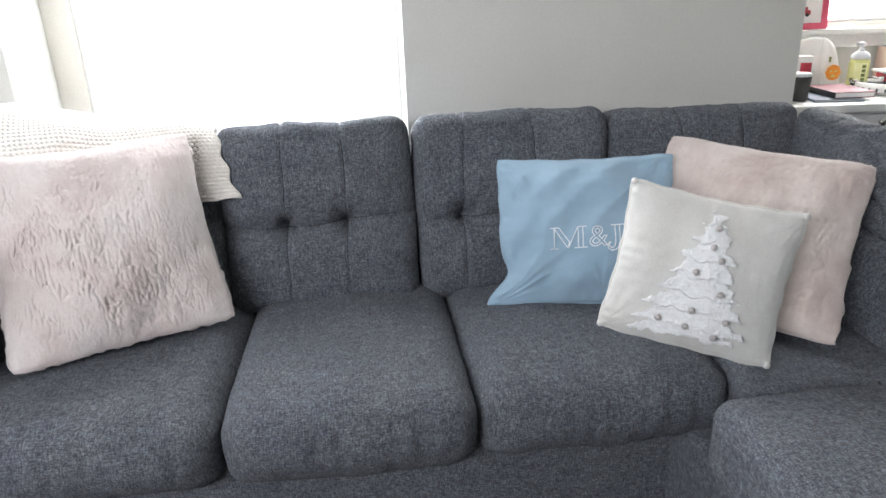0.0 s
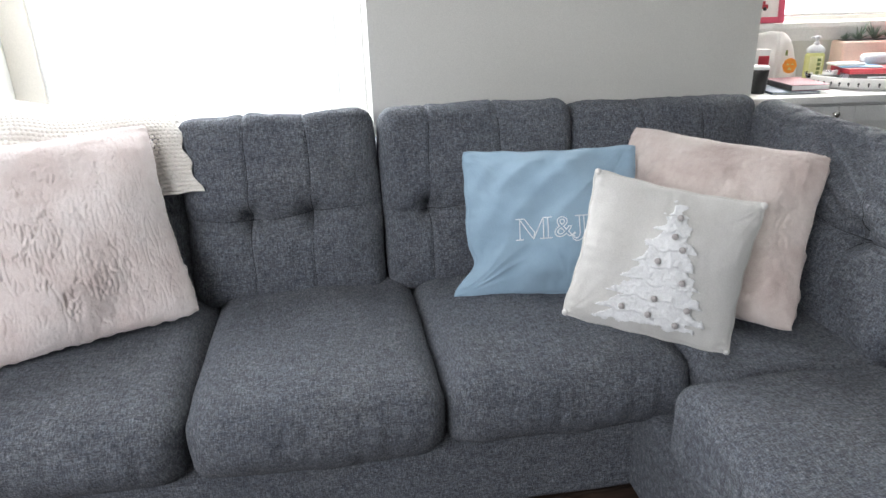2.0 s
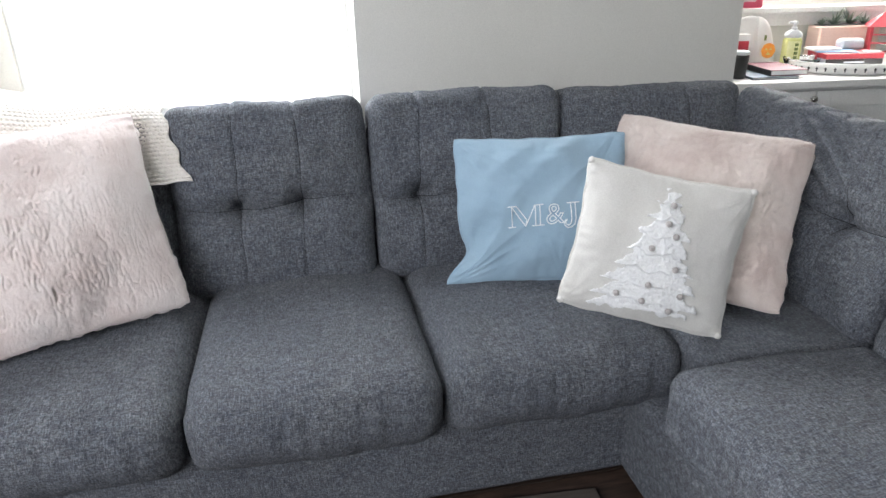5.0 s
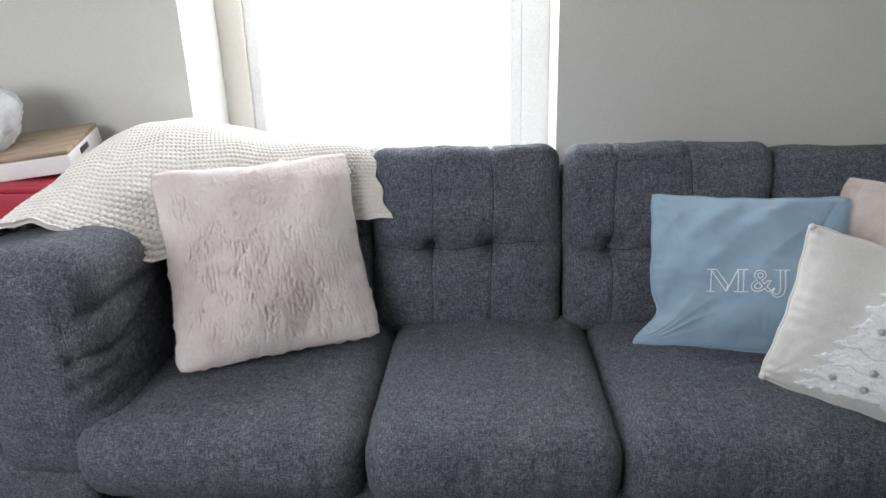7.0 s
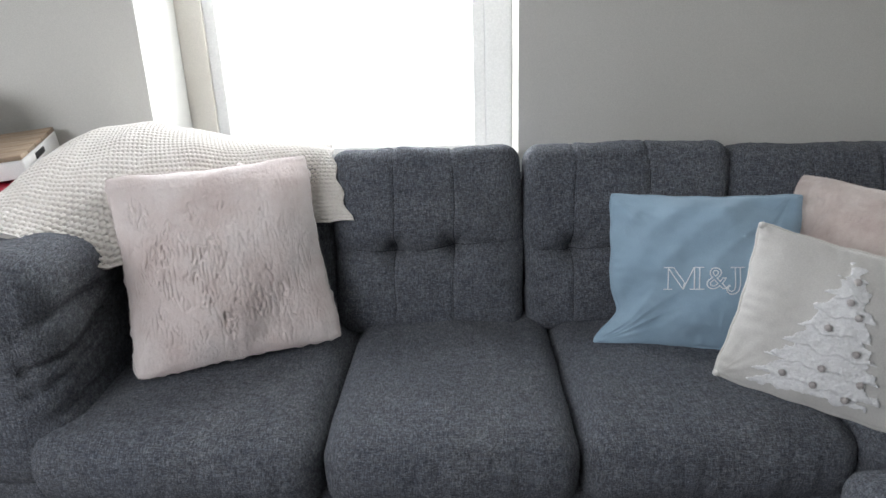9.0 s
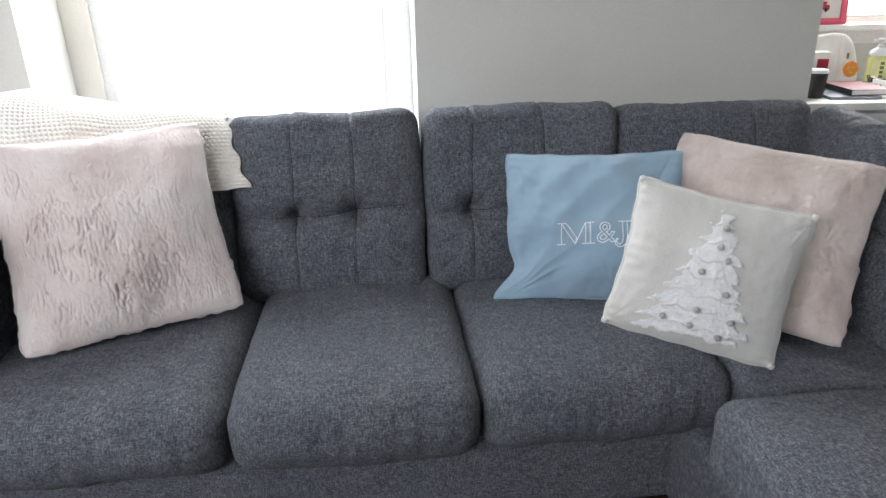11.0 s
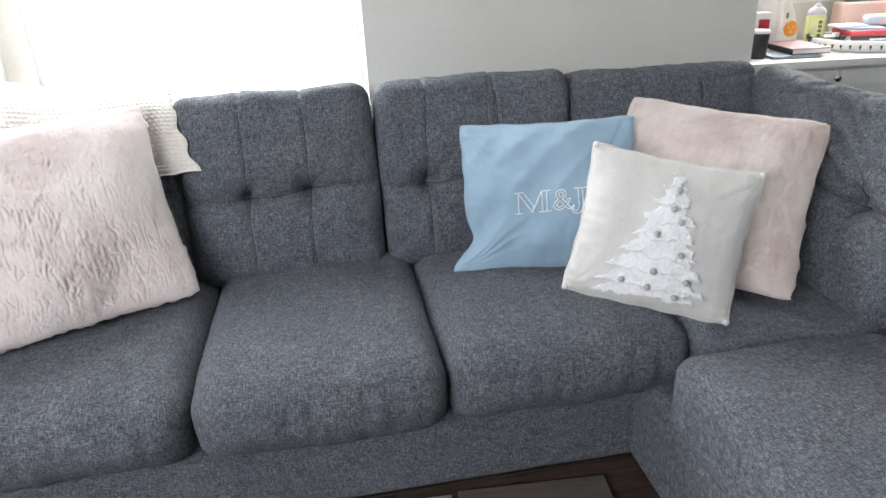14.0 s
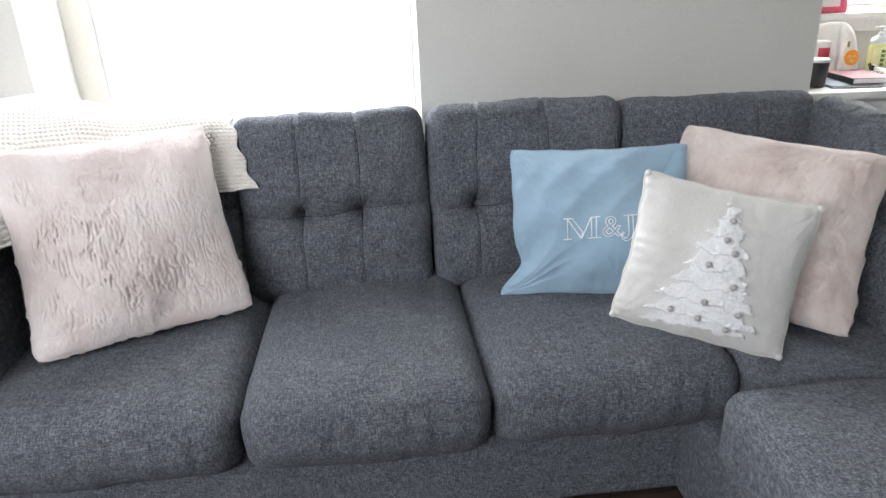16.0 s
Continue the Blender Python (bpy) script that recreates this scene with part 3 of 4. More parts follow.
def pillow(name, label, m, w, h, thick, mat, n=90, power=0.42, pull=0.07, crease=None, piping=None, rag=0.004, flare=0.0, rim=0.13, cut_off=0.03, pile=0, shear=0.0):
    s = np.sin(np.linspace(-math.pi / 2, math.pi / 2, n + 1))
    s = 0.75 * s + 0.25 * np.linspace(-1, 1, n + 1)
    U, V = np.meshgrid(s, s, indexing="ij")
    F = pillow_surface(w, h, thick, U, V, 1, power, pull, crease, flare, rim, cut_off, shear).reshape(-1, 3)
    B = pillow_surface(w, h, thick, U, V, -1, power, pull, crease, flare, rim, cut_off, shear).reshape(-1, 3)
    N = n + 1
    border = [(i, j) for i in range(N) for j in range(N) if i in (0, n) or j in (0, n)]
    if rag:
        for i, j in border:
            k = i * N + j
            F[k] += np.array([noise.noise(Vector((F[k][0] * 30, 7, F[k][2] * 30))), 0, noise.noise(Vector((F[k][0] * 30, 1, F[k][2] * 30)))]) * rag
    back_id = {}
    verts = [tuple(p) for p in F]
    for i in range(N):
        for j in range(N):
            if i in (0, n) or j in (0, n):
                back_id[i, j] = i * N + j
            else:
                back_id[i, j] = len(verts)
                verts.append(tuple(B[i * N + j]))
    faces = []
    for i in range(n):
        for j in range(n):
            a, b, c, d = i * N + j, (i + 1) * N + j, (i + 1) * N + j + 1, i * N + j + 1
            faces.append((a, b, c, d))
            faces.append((back_id[i, j], back_id[i, j + 1], back_id[i + 1, j + 1], back_id[i + 1, j]))
    ob = thing(name, label, "pillow", m, "throw pillows on the sofa")
    cover = part("cover", (verts, faces), mat, ob)
    if pile:
        # short hairs that stand from the cover
        rng = np.random.default_rng(pile)
        U2, V2 = rng.uniform(-1, 1, pile), rng.uniform(-1, 1, pile)
        edge = rng.random(pile) < 0.6
        side_u = edge & (rng.random(pile) < 0.5)
        U2 = np.where(side_u, np.sign(U2) * 0.995, U2)
        V2 = np.where(edge & ~side_u, np.sign(V2) * 0.995, V2)
        A = pillow_surface(w, h, thick, U2, V2, 1, power, pull, crease, flare, rim, cut_off, shear)
        up = np.stack([U2**5, -(1 - 0.8 * np.maximum(np.abs(U2), np.abs(V2)) ** 6), V2**5], 1)
        D = up * 0.55 + np.array([0.1, 0, -0.5]) * (1 - edge[:, None]) + rng.normal(0, 0.35, (pile, 3))
        D /= np.linalg.norm(D, axis=1, keepdims=True)
        L = np.where(edge, rng.uniform(0.002, 0.005, pile), rng.uniform(0.002, 0.004, pile))[:, None]
        W = np.cross(D, [0, 1, 0.3])
        W *= 0.0007 / np.maximum(np.linalg.norm(W, axis=1, keepdims=True), 1e-6)
        pts = np.stack([A - W, A + W, A + D * L], 1).reshape(-1, 3)
        tagged(part("fur_nap", (pts, [(3 * k, 3 * k + 1, 3 * k + 2) for k in range(pile)]), mat, cover, "soft furry nap"), kind="stuff")
    if piping:
        edge = [(-1, t) for t in s] + [(t, 1) for t in s] + [(1, -t) for t in s] + [(-t, -1) for t in s]
        pts = [pillow_surface(w, h, thick, np.array(a), np.array(b), 1, power, pull, None, flare, rim, cut_off, shear) for a, b in edge]
        part("piping", tube(pts, 0.0045, 8, True), piping, ob)
    return ob


def field(scale_u, scale_v, amount, seed, ridge=False):
    def f(u, v):
        out = np.zeros_like(u)
        flat_u, flat_v = u.ravel(), v.ravel()
        vals = [noise.noise(Vector((a * scale_u, b * scale_v, seed))) for a, b in zip(flat_u, flat_v)]
        out = np.array(vals).reshape(u.shape)
        return amount * (1 - 2 * np.abs(out)) if ridge else amount * out
    return f


def both(*fs):
    return lambda u, v: sum(f(u, v) for f in fs)


def slanted(f, a):
    return lambda u, v: f(u * math.cos(a) + v * math.sin(a), -u * math.sin(a) + v * math.cos(a))



def furrows(scale_u, scale_v, depth, width, seed, mask):
    """Thin short clefts between the clumps of a pile, where mask(u, v) lets them show."""
    lines = field(scale_u, scale_v, 1.0, seed)
    return lambda u, v: -depth * np.clip(1 - np.abs(lines(u, v)) / width, 0, 1) * np.clip(mask(u, v), 0, 1)


def patchy(u0, v0, ru, rv, seed, often):
    """A worn patch round (u0, v0), broken up by noise."""
    broken = field(6.0, 4.5, 2.6, seed)
    return lambda u, v: np.exp(-(((u - u0) / ru) ** 2) - (((v - v0) / rv) ** 2)) * np.clip(often + broken(u, v), 0, 1) * 1.6


pillow("throw_pillow", "pale pink faux fur throw pillow leaning on the back cushions", pose(-0.314, -0.140, 0.748, -28.3, -0.55, 24.0), 0.566, 0.568, 0.20, PINK, n=280, power=0.36, pull=0.085, rag=0.016, rim=0.17, cut_off=0.055, pile=5000,
       crease=both(field(1.5, 1.1, 0.024, 2.0), field(4.5, 3.2, 0.007, 3.0), field(11, 7, 0.0014, 8.0), field(34, 26, 0.0012, 9.0),
                   furrows(26, 6.5, 0.0075, 0.17, 5.0, patchy(-0.25, -0.35, 0.55, 0.50, 41.0, 0.42)), furrows(19, 4.5, 0.005, 0.12, 6.0, patchy(0.25, -0.35, 0.60, 0.60, 43.0, 0.25)),
                   furrows(30, 10, 0.006, 0.2, 7.0, patchy(-0.55, 0.1, 0.5, 0.5, 45.0, 0.2)), furrows(22, 6, 0.005, 0.14, 12.0, patchy(0.1, 0.45, 0.6, 0.3, 47.0, 0.1))))
pillow("throw_pillow", "dusty pink faux fur throw pillow leaning in the sofa corner", pose(1.398, -0.268, 0.702, -42.7, 2.84, -47.3), 0.576, 0.517, 0.165, PINK_DEEP, n=150, power=0.36, pull=0.080, rag=0.012, rim=0.17, cut_off=0.06, shear=-0.094, pile=4000,
       crease=both(field(2.0, 1.6, 0.016, 12.0), field(7, 5, 0.006, 15.0), field(22, 17, 0.002, 18.0), furrows(13, 9, 0.004, 0.13, 16.0, patchy(0.55, -0.2, 0.5, 0.7, 44.0, 0.25))))


def drawn_folds(u0, v0, angle, length, seed, deep=0.004):
    """Soft folds that fan out from one pulled corner."""
    ripple = field(1.0, 4.0, 1.0, seed)
    def f(u, v):
        du, dv = u - u0, v - v0
        r, q = np.hypot(du, dv), np.arctan2(dv, du) - angle
        return deep * np.maximum(1 - 2.6 * np.abs(ripple(r, q)), 0) * np.exp(-((r / length) ** 2)) * np.exp(-((q / 0.6) ** 2))
    return f


BW, BH, BT = 0.511, 0.425, 0.16
BLUE_FORM = dict(power=0.40, pull=0.06, flare=0.030, rim=0.15, cut_off=0.03, shear=0.027)
blue_crease = both(field(2.0, 1.8, 0.016, 25.0), slanted(field(1.2, 4.0, 0.012, 27.0), 0.85), drawn_folds(-1, -1, 0.75, 0.9, 61.0, 0.006), drawn_folds(-1, 1, -0.9, 0.9, 63.0), drawn_folds(0.9, 1, -2.3, 1.1, 65.0), drawn_folds(0.2, -1, 1.5, 0.6, 67.0), field(9, 9, 0.0016, 29.0))
blue = pillow("throw_pillow", "powder blue cotton throw pillow with white embroidered initials", pose(0.996, -0.122, 0.681, -23.8, -1.0, -10.6), BW, BH, BT, BLUE, n=150, crease=blue_crease, piping=BLUE, **BLUE_FORM)

TW, TH, TT = 0.408, 0.372, 0.145
TREE_FORM = dict(power=0.46, pull=0.08, rim=0.16, cut_off=0.035)
tree_crease = both(field(1.8, 1.5, 0.010, 32.0), drawn_folds(1, 1, -2.3, 0.6, 71.0, 0.003), drawn_folds(-1, -1, 0.8, 0.5, 73.0, 0.003), field(9, 8, 0.0014, 36.0))
tree = pillow("throw_pillow", "oatmeal velvet throw pillow with a white fluffy fir tree", pose(1.152, -0.507, 0.692, -18.5, 10.2, -23.8), TW, TH, TT, VELVET, n=130, crease=tree_crease, piping=PIPING, **TREE_FORM)


def text_outline(body, size, radius):
    cu = bpy.data.curves.new("lettering", "FONT")
    cu.body, cu.size, cu.align_x, cu.align_y = body, size, "CENTER", "CENTER"
    cu.fill_mode, cu.bevel_depth, cu.bevel_resolution, cu.resolution_u = "NONE", radius, 1, 6
    ob = bpy.data.objects.new("lettering", cu)
    scene.collection.objects.link(ob)
    me = bpy.data.meshes.new_from_object(ob.evaluated_get(bpy.context.evaluated_depsgraph_get()))
    P = np.array([v.co for v in me.vertices])
    faces = [tuple(f.vertices) for f in me.polygons]
    bpy.data.objects.remove(ob)
    bpy.data.meshes.remove(me)
    return P, faces


# tall serif letters, drawn as stitched outlines
LH = 0.058


def stitched(*lines):
    verts, faces = np.zeros((0, 3)), []
    for line in lines:
        Q = [(x, y, 0.0) for x, y in line]
        Q = [tuple(np.array(a) + (np.array(b) - np.array(a)) * k / 5) for a, b in zip(Q[:-1], Q[1:]) for k in range(5)] + [Q[-1]]
        V, F = tube(Q, 0.0017, 6)
        faces += [tuple(i + len(verts) for i in f) for f in F]
        verts = np.concatenate([verts, np.array(V)])
    return verts, faces


LETTER_M = stitched([(-0.012, 0), (0.013, 0)], [(0.001, 0), (0.001, LH)], [(-0.012, LH), (0.016, LH), (0.047, 0.018), (0.043, 0), (0.003, LH - 0.004)], [(0.043, 0), (0.073, LH), (0.100, LH)],
                    [(0.074, LH), (0.074, 0)], [(0.088, LH), (0.088, 0)], [(0.062, 0), (0.101, 0)])
LETTER_J = stitched([(-0.012, LH), (0.028, LH)], [(0.001, LH), (0.001, 0.010), (-0.002, -0.001), (-0.010, -0.006), (-0.018, -0.002), (-0.019, 0.006), (-0.013, 0.010)],
                    [(0.015, LH), (0.015, 0.012), (0.011, -0.003), (0.001, -0.011), (-0.012, -0.013), (-0.022, -0.006), (-0.023, 0.005), (-0.016, 0.012)])
amp, amp_faces = text_outline("&", 0.082, 0.0016)
amp[:, 0] = (amp[:, 0] - amp[:, 0].min()) * 1.12
amp[:, 1] -= amp[:, 1].min()
amp[:, 1] *= LH / amp[:, 1].max()
for name, (P, F), at_x in (("letter_m", LETTER_M, -0.084), ("ampersand", (amp, amp_faces), 0.012), ("letter_j", LETTER_J, 0.083)):
    # laid on the curved front of the pillow
    lx, lz = 0.9 * P[:, 0] + at_x - 0.010, P[:, 1] - 0.056 + 0.03 * (P[:, 0] + at_x)
    lay = pillow_surface(BW, BH, BT, lx / (BW / 2), lz / (BH / 2), 1, crease=blue_crease, **BLUE_FORM)
    part(name, (np.stack([lx, lay[:, 1] - 0.0012 + P[:, 2], lz], 1), F), THREAD, blue, "white embroidered letter")


def fir_half(v):
    """Half widths of the fir at height v, tier by tier, left and right."""
    k = (0.84 - v) / 1.70
    tier = (k * 7.5) % 1.0
    spread = 0.03 + 0.60 * k
    return spread * (0.76 + 0.38 * tier)


def fir(n=190):
    us, vs = np.linspace(-0.80, 0.95, n), np.linspace(-0.97, 0.90, n)
    U, V = np.meshgrid(us, vs, indexing="ij")
    rag = np.array([noise.noise(Vector((a * 11, b * 11, 4.0))) for a, b in zip(U.ravel(), V.ravel())]).reshape(U.shape)
    middle = 0.035 - 0.027 * (0.84 - V)
    inside = (np.abs(U - middle) < fir_half(V) + 0.09 * rag) & (V < 0.85 + 0.02 * rag) & (V > -0.88 + 0.05 * U + 0.06 * rag)
    P = pillow_surface(TW, TH, TT, U, V, 1, crease=tree_crease, **TREE_FORM)
    k = (0.84 - V) / 1.70
    fluff = np.array([noise.noise(Vector((a * 26, b * 26, 9.0))) for a, b in zip(U.ravel(), V.ravel())]).reshape(U.shape)
    step = (k * 7.5 + 0.12 * np.sin(U * 19 + 2 * V) + 0.18 * rag) % 1.0
    P[..., 1] -= 0.003 + 0.008 * step**1.4 + 0.002 * fluff
    cells = inside[:-1, :-1] & inside[1:, :-1] & inside[1:, 1:] & inside[:-1, 1:]
    bm = bmesh.new()
    vert = {}

    def at(i, j, deep):
        if (i, j, deep) not in vert:
            p = P[i, j].copy()
            p[1] += 0.012 * deep
            vert[i, j, deep] = bm.verts.new(p)
        return vert[i, j, deep]

    for i, j in zip(*np.nonzero(cells)):
        c = [(i, j), (i + 1, j), (i + 1, j + 1), (i, j + 1)]
        bm.faces.new([at(a, b, 0) for a, b in c])
        for q, (di, dj) in enumerate(((0, -1), (1, 0), (0, 1), (-1, 0))):
            a, b = i + di, j + dj
            if not (0 <= a < cells.shape[0] and 0 <= b < cells.shape[1] and cells[a, b]):
                s, e = c[q], c[(q + 1) % 4]
                bm.faces.new([at(*s, 0), at(*s, 1), at(*e, 1), at(*e, 0)])
    return bm


applique = part("fir_applique", fir(), WHITE_FLUFF, tree, "white fluffy fir tree applique")
for u, v in ((0.02, 0.68), (0.00, 0.42), (0.11, 0.27), (-0.12, 0.07), (0.20, -0.14), (-0.05, -0.42), (-0.38, -0.62), (-0.07, -0.65), (0.34, -0.48), (0.26, -0.71)):
    bm = bmesh.new()
    bmesh.ops.create_icosphere(bm, subdivisions=3, radius=0.0076)
    for w in bm.verts:
        w.co *= 1 + 0.22 * noise.noise(w.co * 400)
    u, v = u + 0.03, v - 0.07
    p = pillow_surface(TW, TH, TT, np.array(u), np.array(v), 1, crease=tree_crease, **TREE_FORM)
    part("pompom", bm, POMPOM, applique, "taupe pompom", at=(p[0], p[1] - 0.013, p[2]))
for u, v in ((1, 1), (1, -1), (-1, -1), (-1, 1)):
    bm = bmesh.new()
    bmesh.ops.create_icosphere(bm, subdivisions=2, radius=0.009)
    p = pillow_surface(TW, TH, TT, np.array(u * 0.985), np.array(v * 0.985), 1, **TREE_FORM)
    part("corner_knot", bm, VELVET, tree, at=tuple(p))


# ---- crocheted blanket over the arm and the back ----
def blanket():
    nu, nv = 460, 300
    fine = np.linspace(-0.012, -1.0, 1500)
    drop = np.interp(fine, [-1.0, -0.965, -0.93, -0.88, 0], [0.62, 0.74, 0.87, 0.93, 0.93])
    run = np.concatenate([[0], np.cumsum(np.hypot(np.diff(fine), np.diff(drop)))])
    X = np.interp(np.linspace(0, run[-1], nu), run, fine)
    ridge = np.interp(X, [-1.0, -0.96, -0.92, -0.87, -0.80, -0.66, -0.49, -0.30, -0.14, 0], [0.64, 0.86, 0.99, 1.035, 1.055, 1.068, 1.03, 1.005, 1.0, 0.985])
    yf = np.interp(X, [-1.0, -0.95, -0.88, -0.78, -0.69, -0.58, -0.50, -0.40, -0.2, 0], [-0.42, -0.42, -0.42, -0.41, -0.39, -0.27, -0.16, -0.03, 0.04, 0.045])
    zf = np.interp(X, [-1.0, -0.965, -0.93, -0.88, -0.78, -0.69, -0.58, -0.50, -0.40, -0.2, 0], [0.62, 0.74, 0.86, 0.905, 0.920, 0.875, 0.775, 0.765, 0.755, 0.77, 0.80])
    fall = np.interp(X, [-0.75, -0.45], [1.15, 2.4])
    S = np.linspace(0, 1, 400)
    V = np.linspace(0, 1, nv)
    P = np.zeros((nu, nv, 3))
    for i in range(nu):
        y = 0.36 + (yf[i] - 0.36) * S
        s = np.clip((0.20 - y) / (0.20 - yf[i]), 0, 1)
        z = zf[i] + (ridge[i] - zf[i]) * (1 - s ** fall[i]) - 3.0 * np.clip(y - 0.28, 0, 1) ** 2 - 0.35 * np.clip(y - 0.31, 0, 1)
        L = np.concatenate([[0], np.cumsum(np.hypot(np.diff(y), np.diff(z)))])
        P[i, :, 0], P[i, :, 1], P[i, :, 2] = X[i], np.interp(V * L[-1], L, y), np.interp(V * L[-1], L, z)
    # soft folds and a scalloped end
    for i in range(nu):
        for j in range(nv):
            a = Vector((P[i, j, 0] * 3.2, P[i, j, 1] * 3.2, 2.0))
            P[i, j, 2] += 0.018 * noise.noise(a) + 0.008 * noise.noise(a * 2.7)
    P[..., 0] -= 0.085 * (1 - V)[None, :] ** 0.8 * np.clip(1 - np.arange(nu) / 150, 0, 1)[:, None]
    P[..., 0] += 0.026 * V[None, :] ** 1.5 * np.clip(1 - np.arange(nu) / 60, 0, 1)[:, None]
    P[..., 0] += 0.006 * np.sin(V * 34)[None, :] * np.clip(1 - np.arange(nu) / 30, 0, 1)[:, None]
    P[..., 2] += 0.005 * np.abs(np.sin(X * 42))[:, None] * np.clip((np.arange(nv) - nv + 20) / 20, 0, 1)[None, :]
    # rows of stitches
    du = np.concatenate([[0], np.cumsum(np.linalg.norm(np.diff(P[:, nv // 2], axis=0), axis=1))])
    dv = np.concatenate([[0], np.cumsum(np.linalg.norm(np.diff(P[nu // 2], axis=0), axis=1))])
    A, B = np.meshgrid(du, dv, indexing="ij")
    row = B / 0.0205
    bend = A / 0.0125 + 0.5 * np.floor(row)
    hole = np.cos(math.pi * row) ** 2 * np.cos(math.pi * bend) ** 10
    twist = np.abs(np.sin(math.pi * (bend + 0.4 * np.sin(math.pi * row)))) ** 0.7
    height = 0.006 + 0.0026 * np.abs(np.sin(math.pi * row)) ** 0.7 + 0.0010 * twist - 0.013 * hole
    N = np.cross(np.gradient(P, axis=0), np.gradient(P, axis=1))
    N /= np.linalg.norm(N, axis=-1, keepdims=True)
    N *= np.sign(N[..., 2:3] + 0.3 * (-N[..., 1:2]))
    top = (P + N * height[..., None]).reshape(-1, 3)
    low = (P - N * 0.004).reshape(-1, 3)
    faces = []
    for i in range(nu - 1):
        for j in range(nv - 1):
            a, b, c, d = i * nv + j, (i + 1) * nv + j, (i + 1) * nv + j + 1, i * nv + j + 1
            faces.append((a, b, c, d))
    k = nu * nv
    rim = [i * nv for i in range(nu)] + [(nu - 1) * nv + j for j in range(1, nv)] + [i * nv + nv - 1 for i in range(nu - 2, -1, -1)] + [j for j in range(nv - 2, 0, -1)]
    rim_low = {r: k + n for n, r in enumerate(rim)}
    verts = [tuple(p) for p in top] + [tuple(low[r]) for r in rim]
    for n, r in enumerate(rim):
        q = rim[(n + 1) % len(rim)]
        faces.append((r, q, rim_low[q], rim_low[r]))
    return verts, faces


tagged(part("crochet_blanket", blanket(), YARN), "cream crocheted blanket draped over the sofa arm and back", "blanket")

# ---- a frayed seam along the top of the side back cushion ----
rng = np.random.default_rng(77)
for k in range(11):
    y0 = -0.19 - 0.155 * rng.random()
    start = np.array([1.80 + 0.035 * rng.random(), y0, 0.908])
    lean = np.array([rng.normal(-0.2, 0.5), rng.normal(-0.5, 0.6), 0.0])
    s = np.linspace(0, 1, 9)[:, None]
    pts = start + s * lean * 0.030 + np.array([0, 0, 1.0]) * (0.020 * np.sin(s * math.pi * 0.8)) + 0.004 * rng.normal(size=(9, 3)) * s
    part("frayed_thread", tube(pts, 0.0009, 5), THREAD if k % 3 == 0 else TWEED, sofa, "loose frayed thread")

# ---- left of the sofa: a low table with a box, a tray and a fleece ----
table = thing("side_table", "pale painted side table beside the sofa arm", "table", (-1.36, 0.14, 0))
part("tabletop", box(0.80, 0.50, 0.03, 0.006), CABINET, table, at=(0, 0, 0.759))
for x in (-0.36, 0.36):
    for y in (-0.21, 0.21):
        part("leg", box(0.04, 0.04, 0.758, 0.003), CABINET, table, at=(x, y, 0))
redbox = thing("storage_box", "crimson red storage box on the side table", "box", (-1.28, 0.13, 0.79))
part("body", box(0.62, 0.36, 0.125, 0.006), CRIMSON, redbox)
part("lid", box(0.63, 0.37, 0.022, 0.005), CRIMSON, redbox, at=(0, 0, 0.125))
tray = thing("wooden_tray", "white tray with bleached wooden slats and a cut-out grip", "tray", pose(-1.275, 0.14, 0.945, 6, -5, 14))
part("body", box(0.60, 0.34, 0.055, 0.006), PAPER, tray)
for k in range(5):
    part("slat", box(0.598, 0.064, 0.014, 0.003), TRAYWOOD, tray, at=(0, -0.136 + 0.068 * k, 0.056))
# black block in place of the dark inside the grip hole
part("grip", box(0.012, 0.09, 0.022, 0.006), BLACK, tray, "black inlay for the dark of the cut-out grip", at=(0.296, -0.02, 0.024))


def bundle():
    bm = bmesh.new()
    bmesh.ops.create_icosphere(bm, subdivisions=5, radius=1.0)
    for v in bm.verts:
        c = v.co.copy()
        f = 1 + 0.16 * noise.noise(c * 1.7) + 0.06 * noise.noise(c * 5) - 0.05 * abs(noise.noise(Vector((c.x * 2, c.y * 7, c.z * 2))))
        v.co = Vector((c.x * 0.19, c.y * 0.16, c.z * 0.13)) * f
    return bm


tagged(part("rolled_fleece", bundle(), GREY_WEAVE, at=(-1.30, 0.09, 1.115)), "rolled grey and white fleece lying on the tray", "blanket")

# ---- the nook: a white cabinet and what stands on it ----
CX0, CX1, CY, CZ = 2.00, 3.80, 0.63, 0.857
cab = thing("white_cabinet", "white painted shaker cabinet below the nook window", "cabinet", NOOK)
part("body", bar(CX0, CX1, CY + 0.024, 1.20, 0.08, CZ - 0.03), CABINET, cab, smooth=False)
part("plinth", bar(CX0 + 0.02, CX1 - 0.02, CY + 0.07, 1.19, 0.002, 0.079), CABINET, cab, smooth=False)


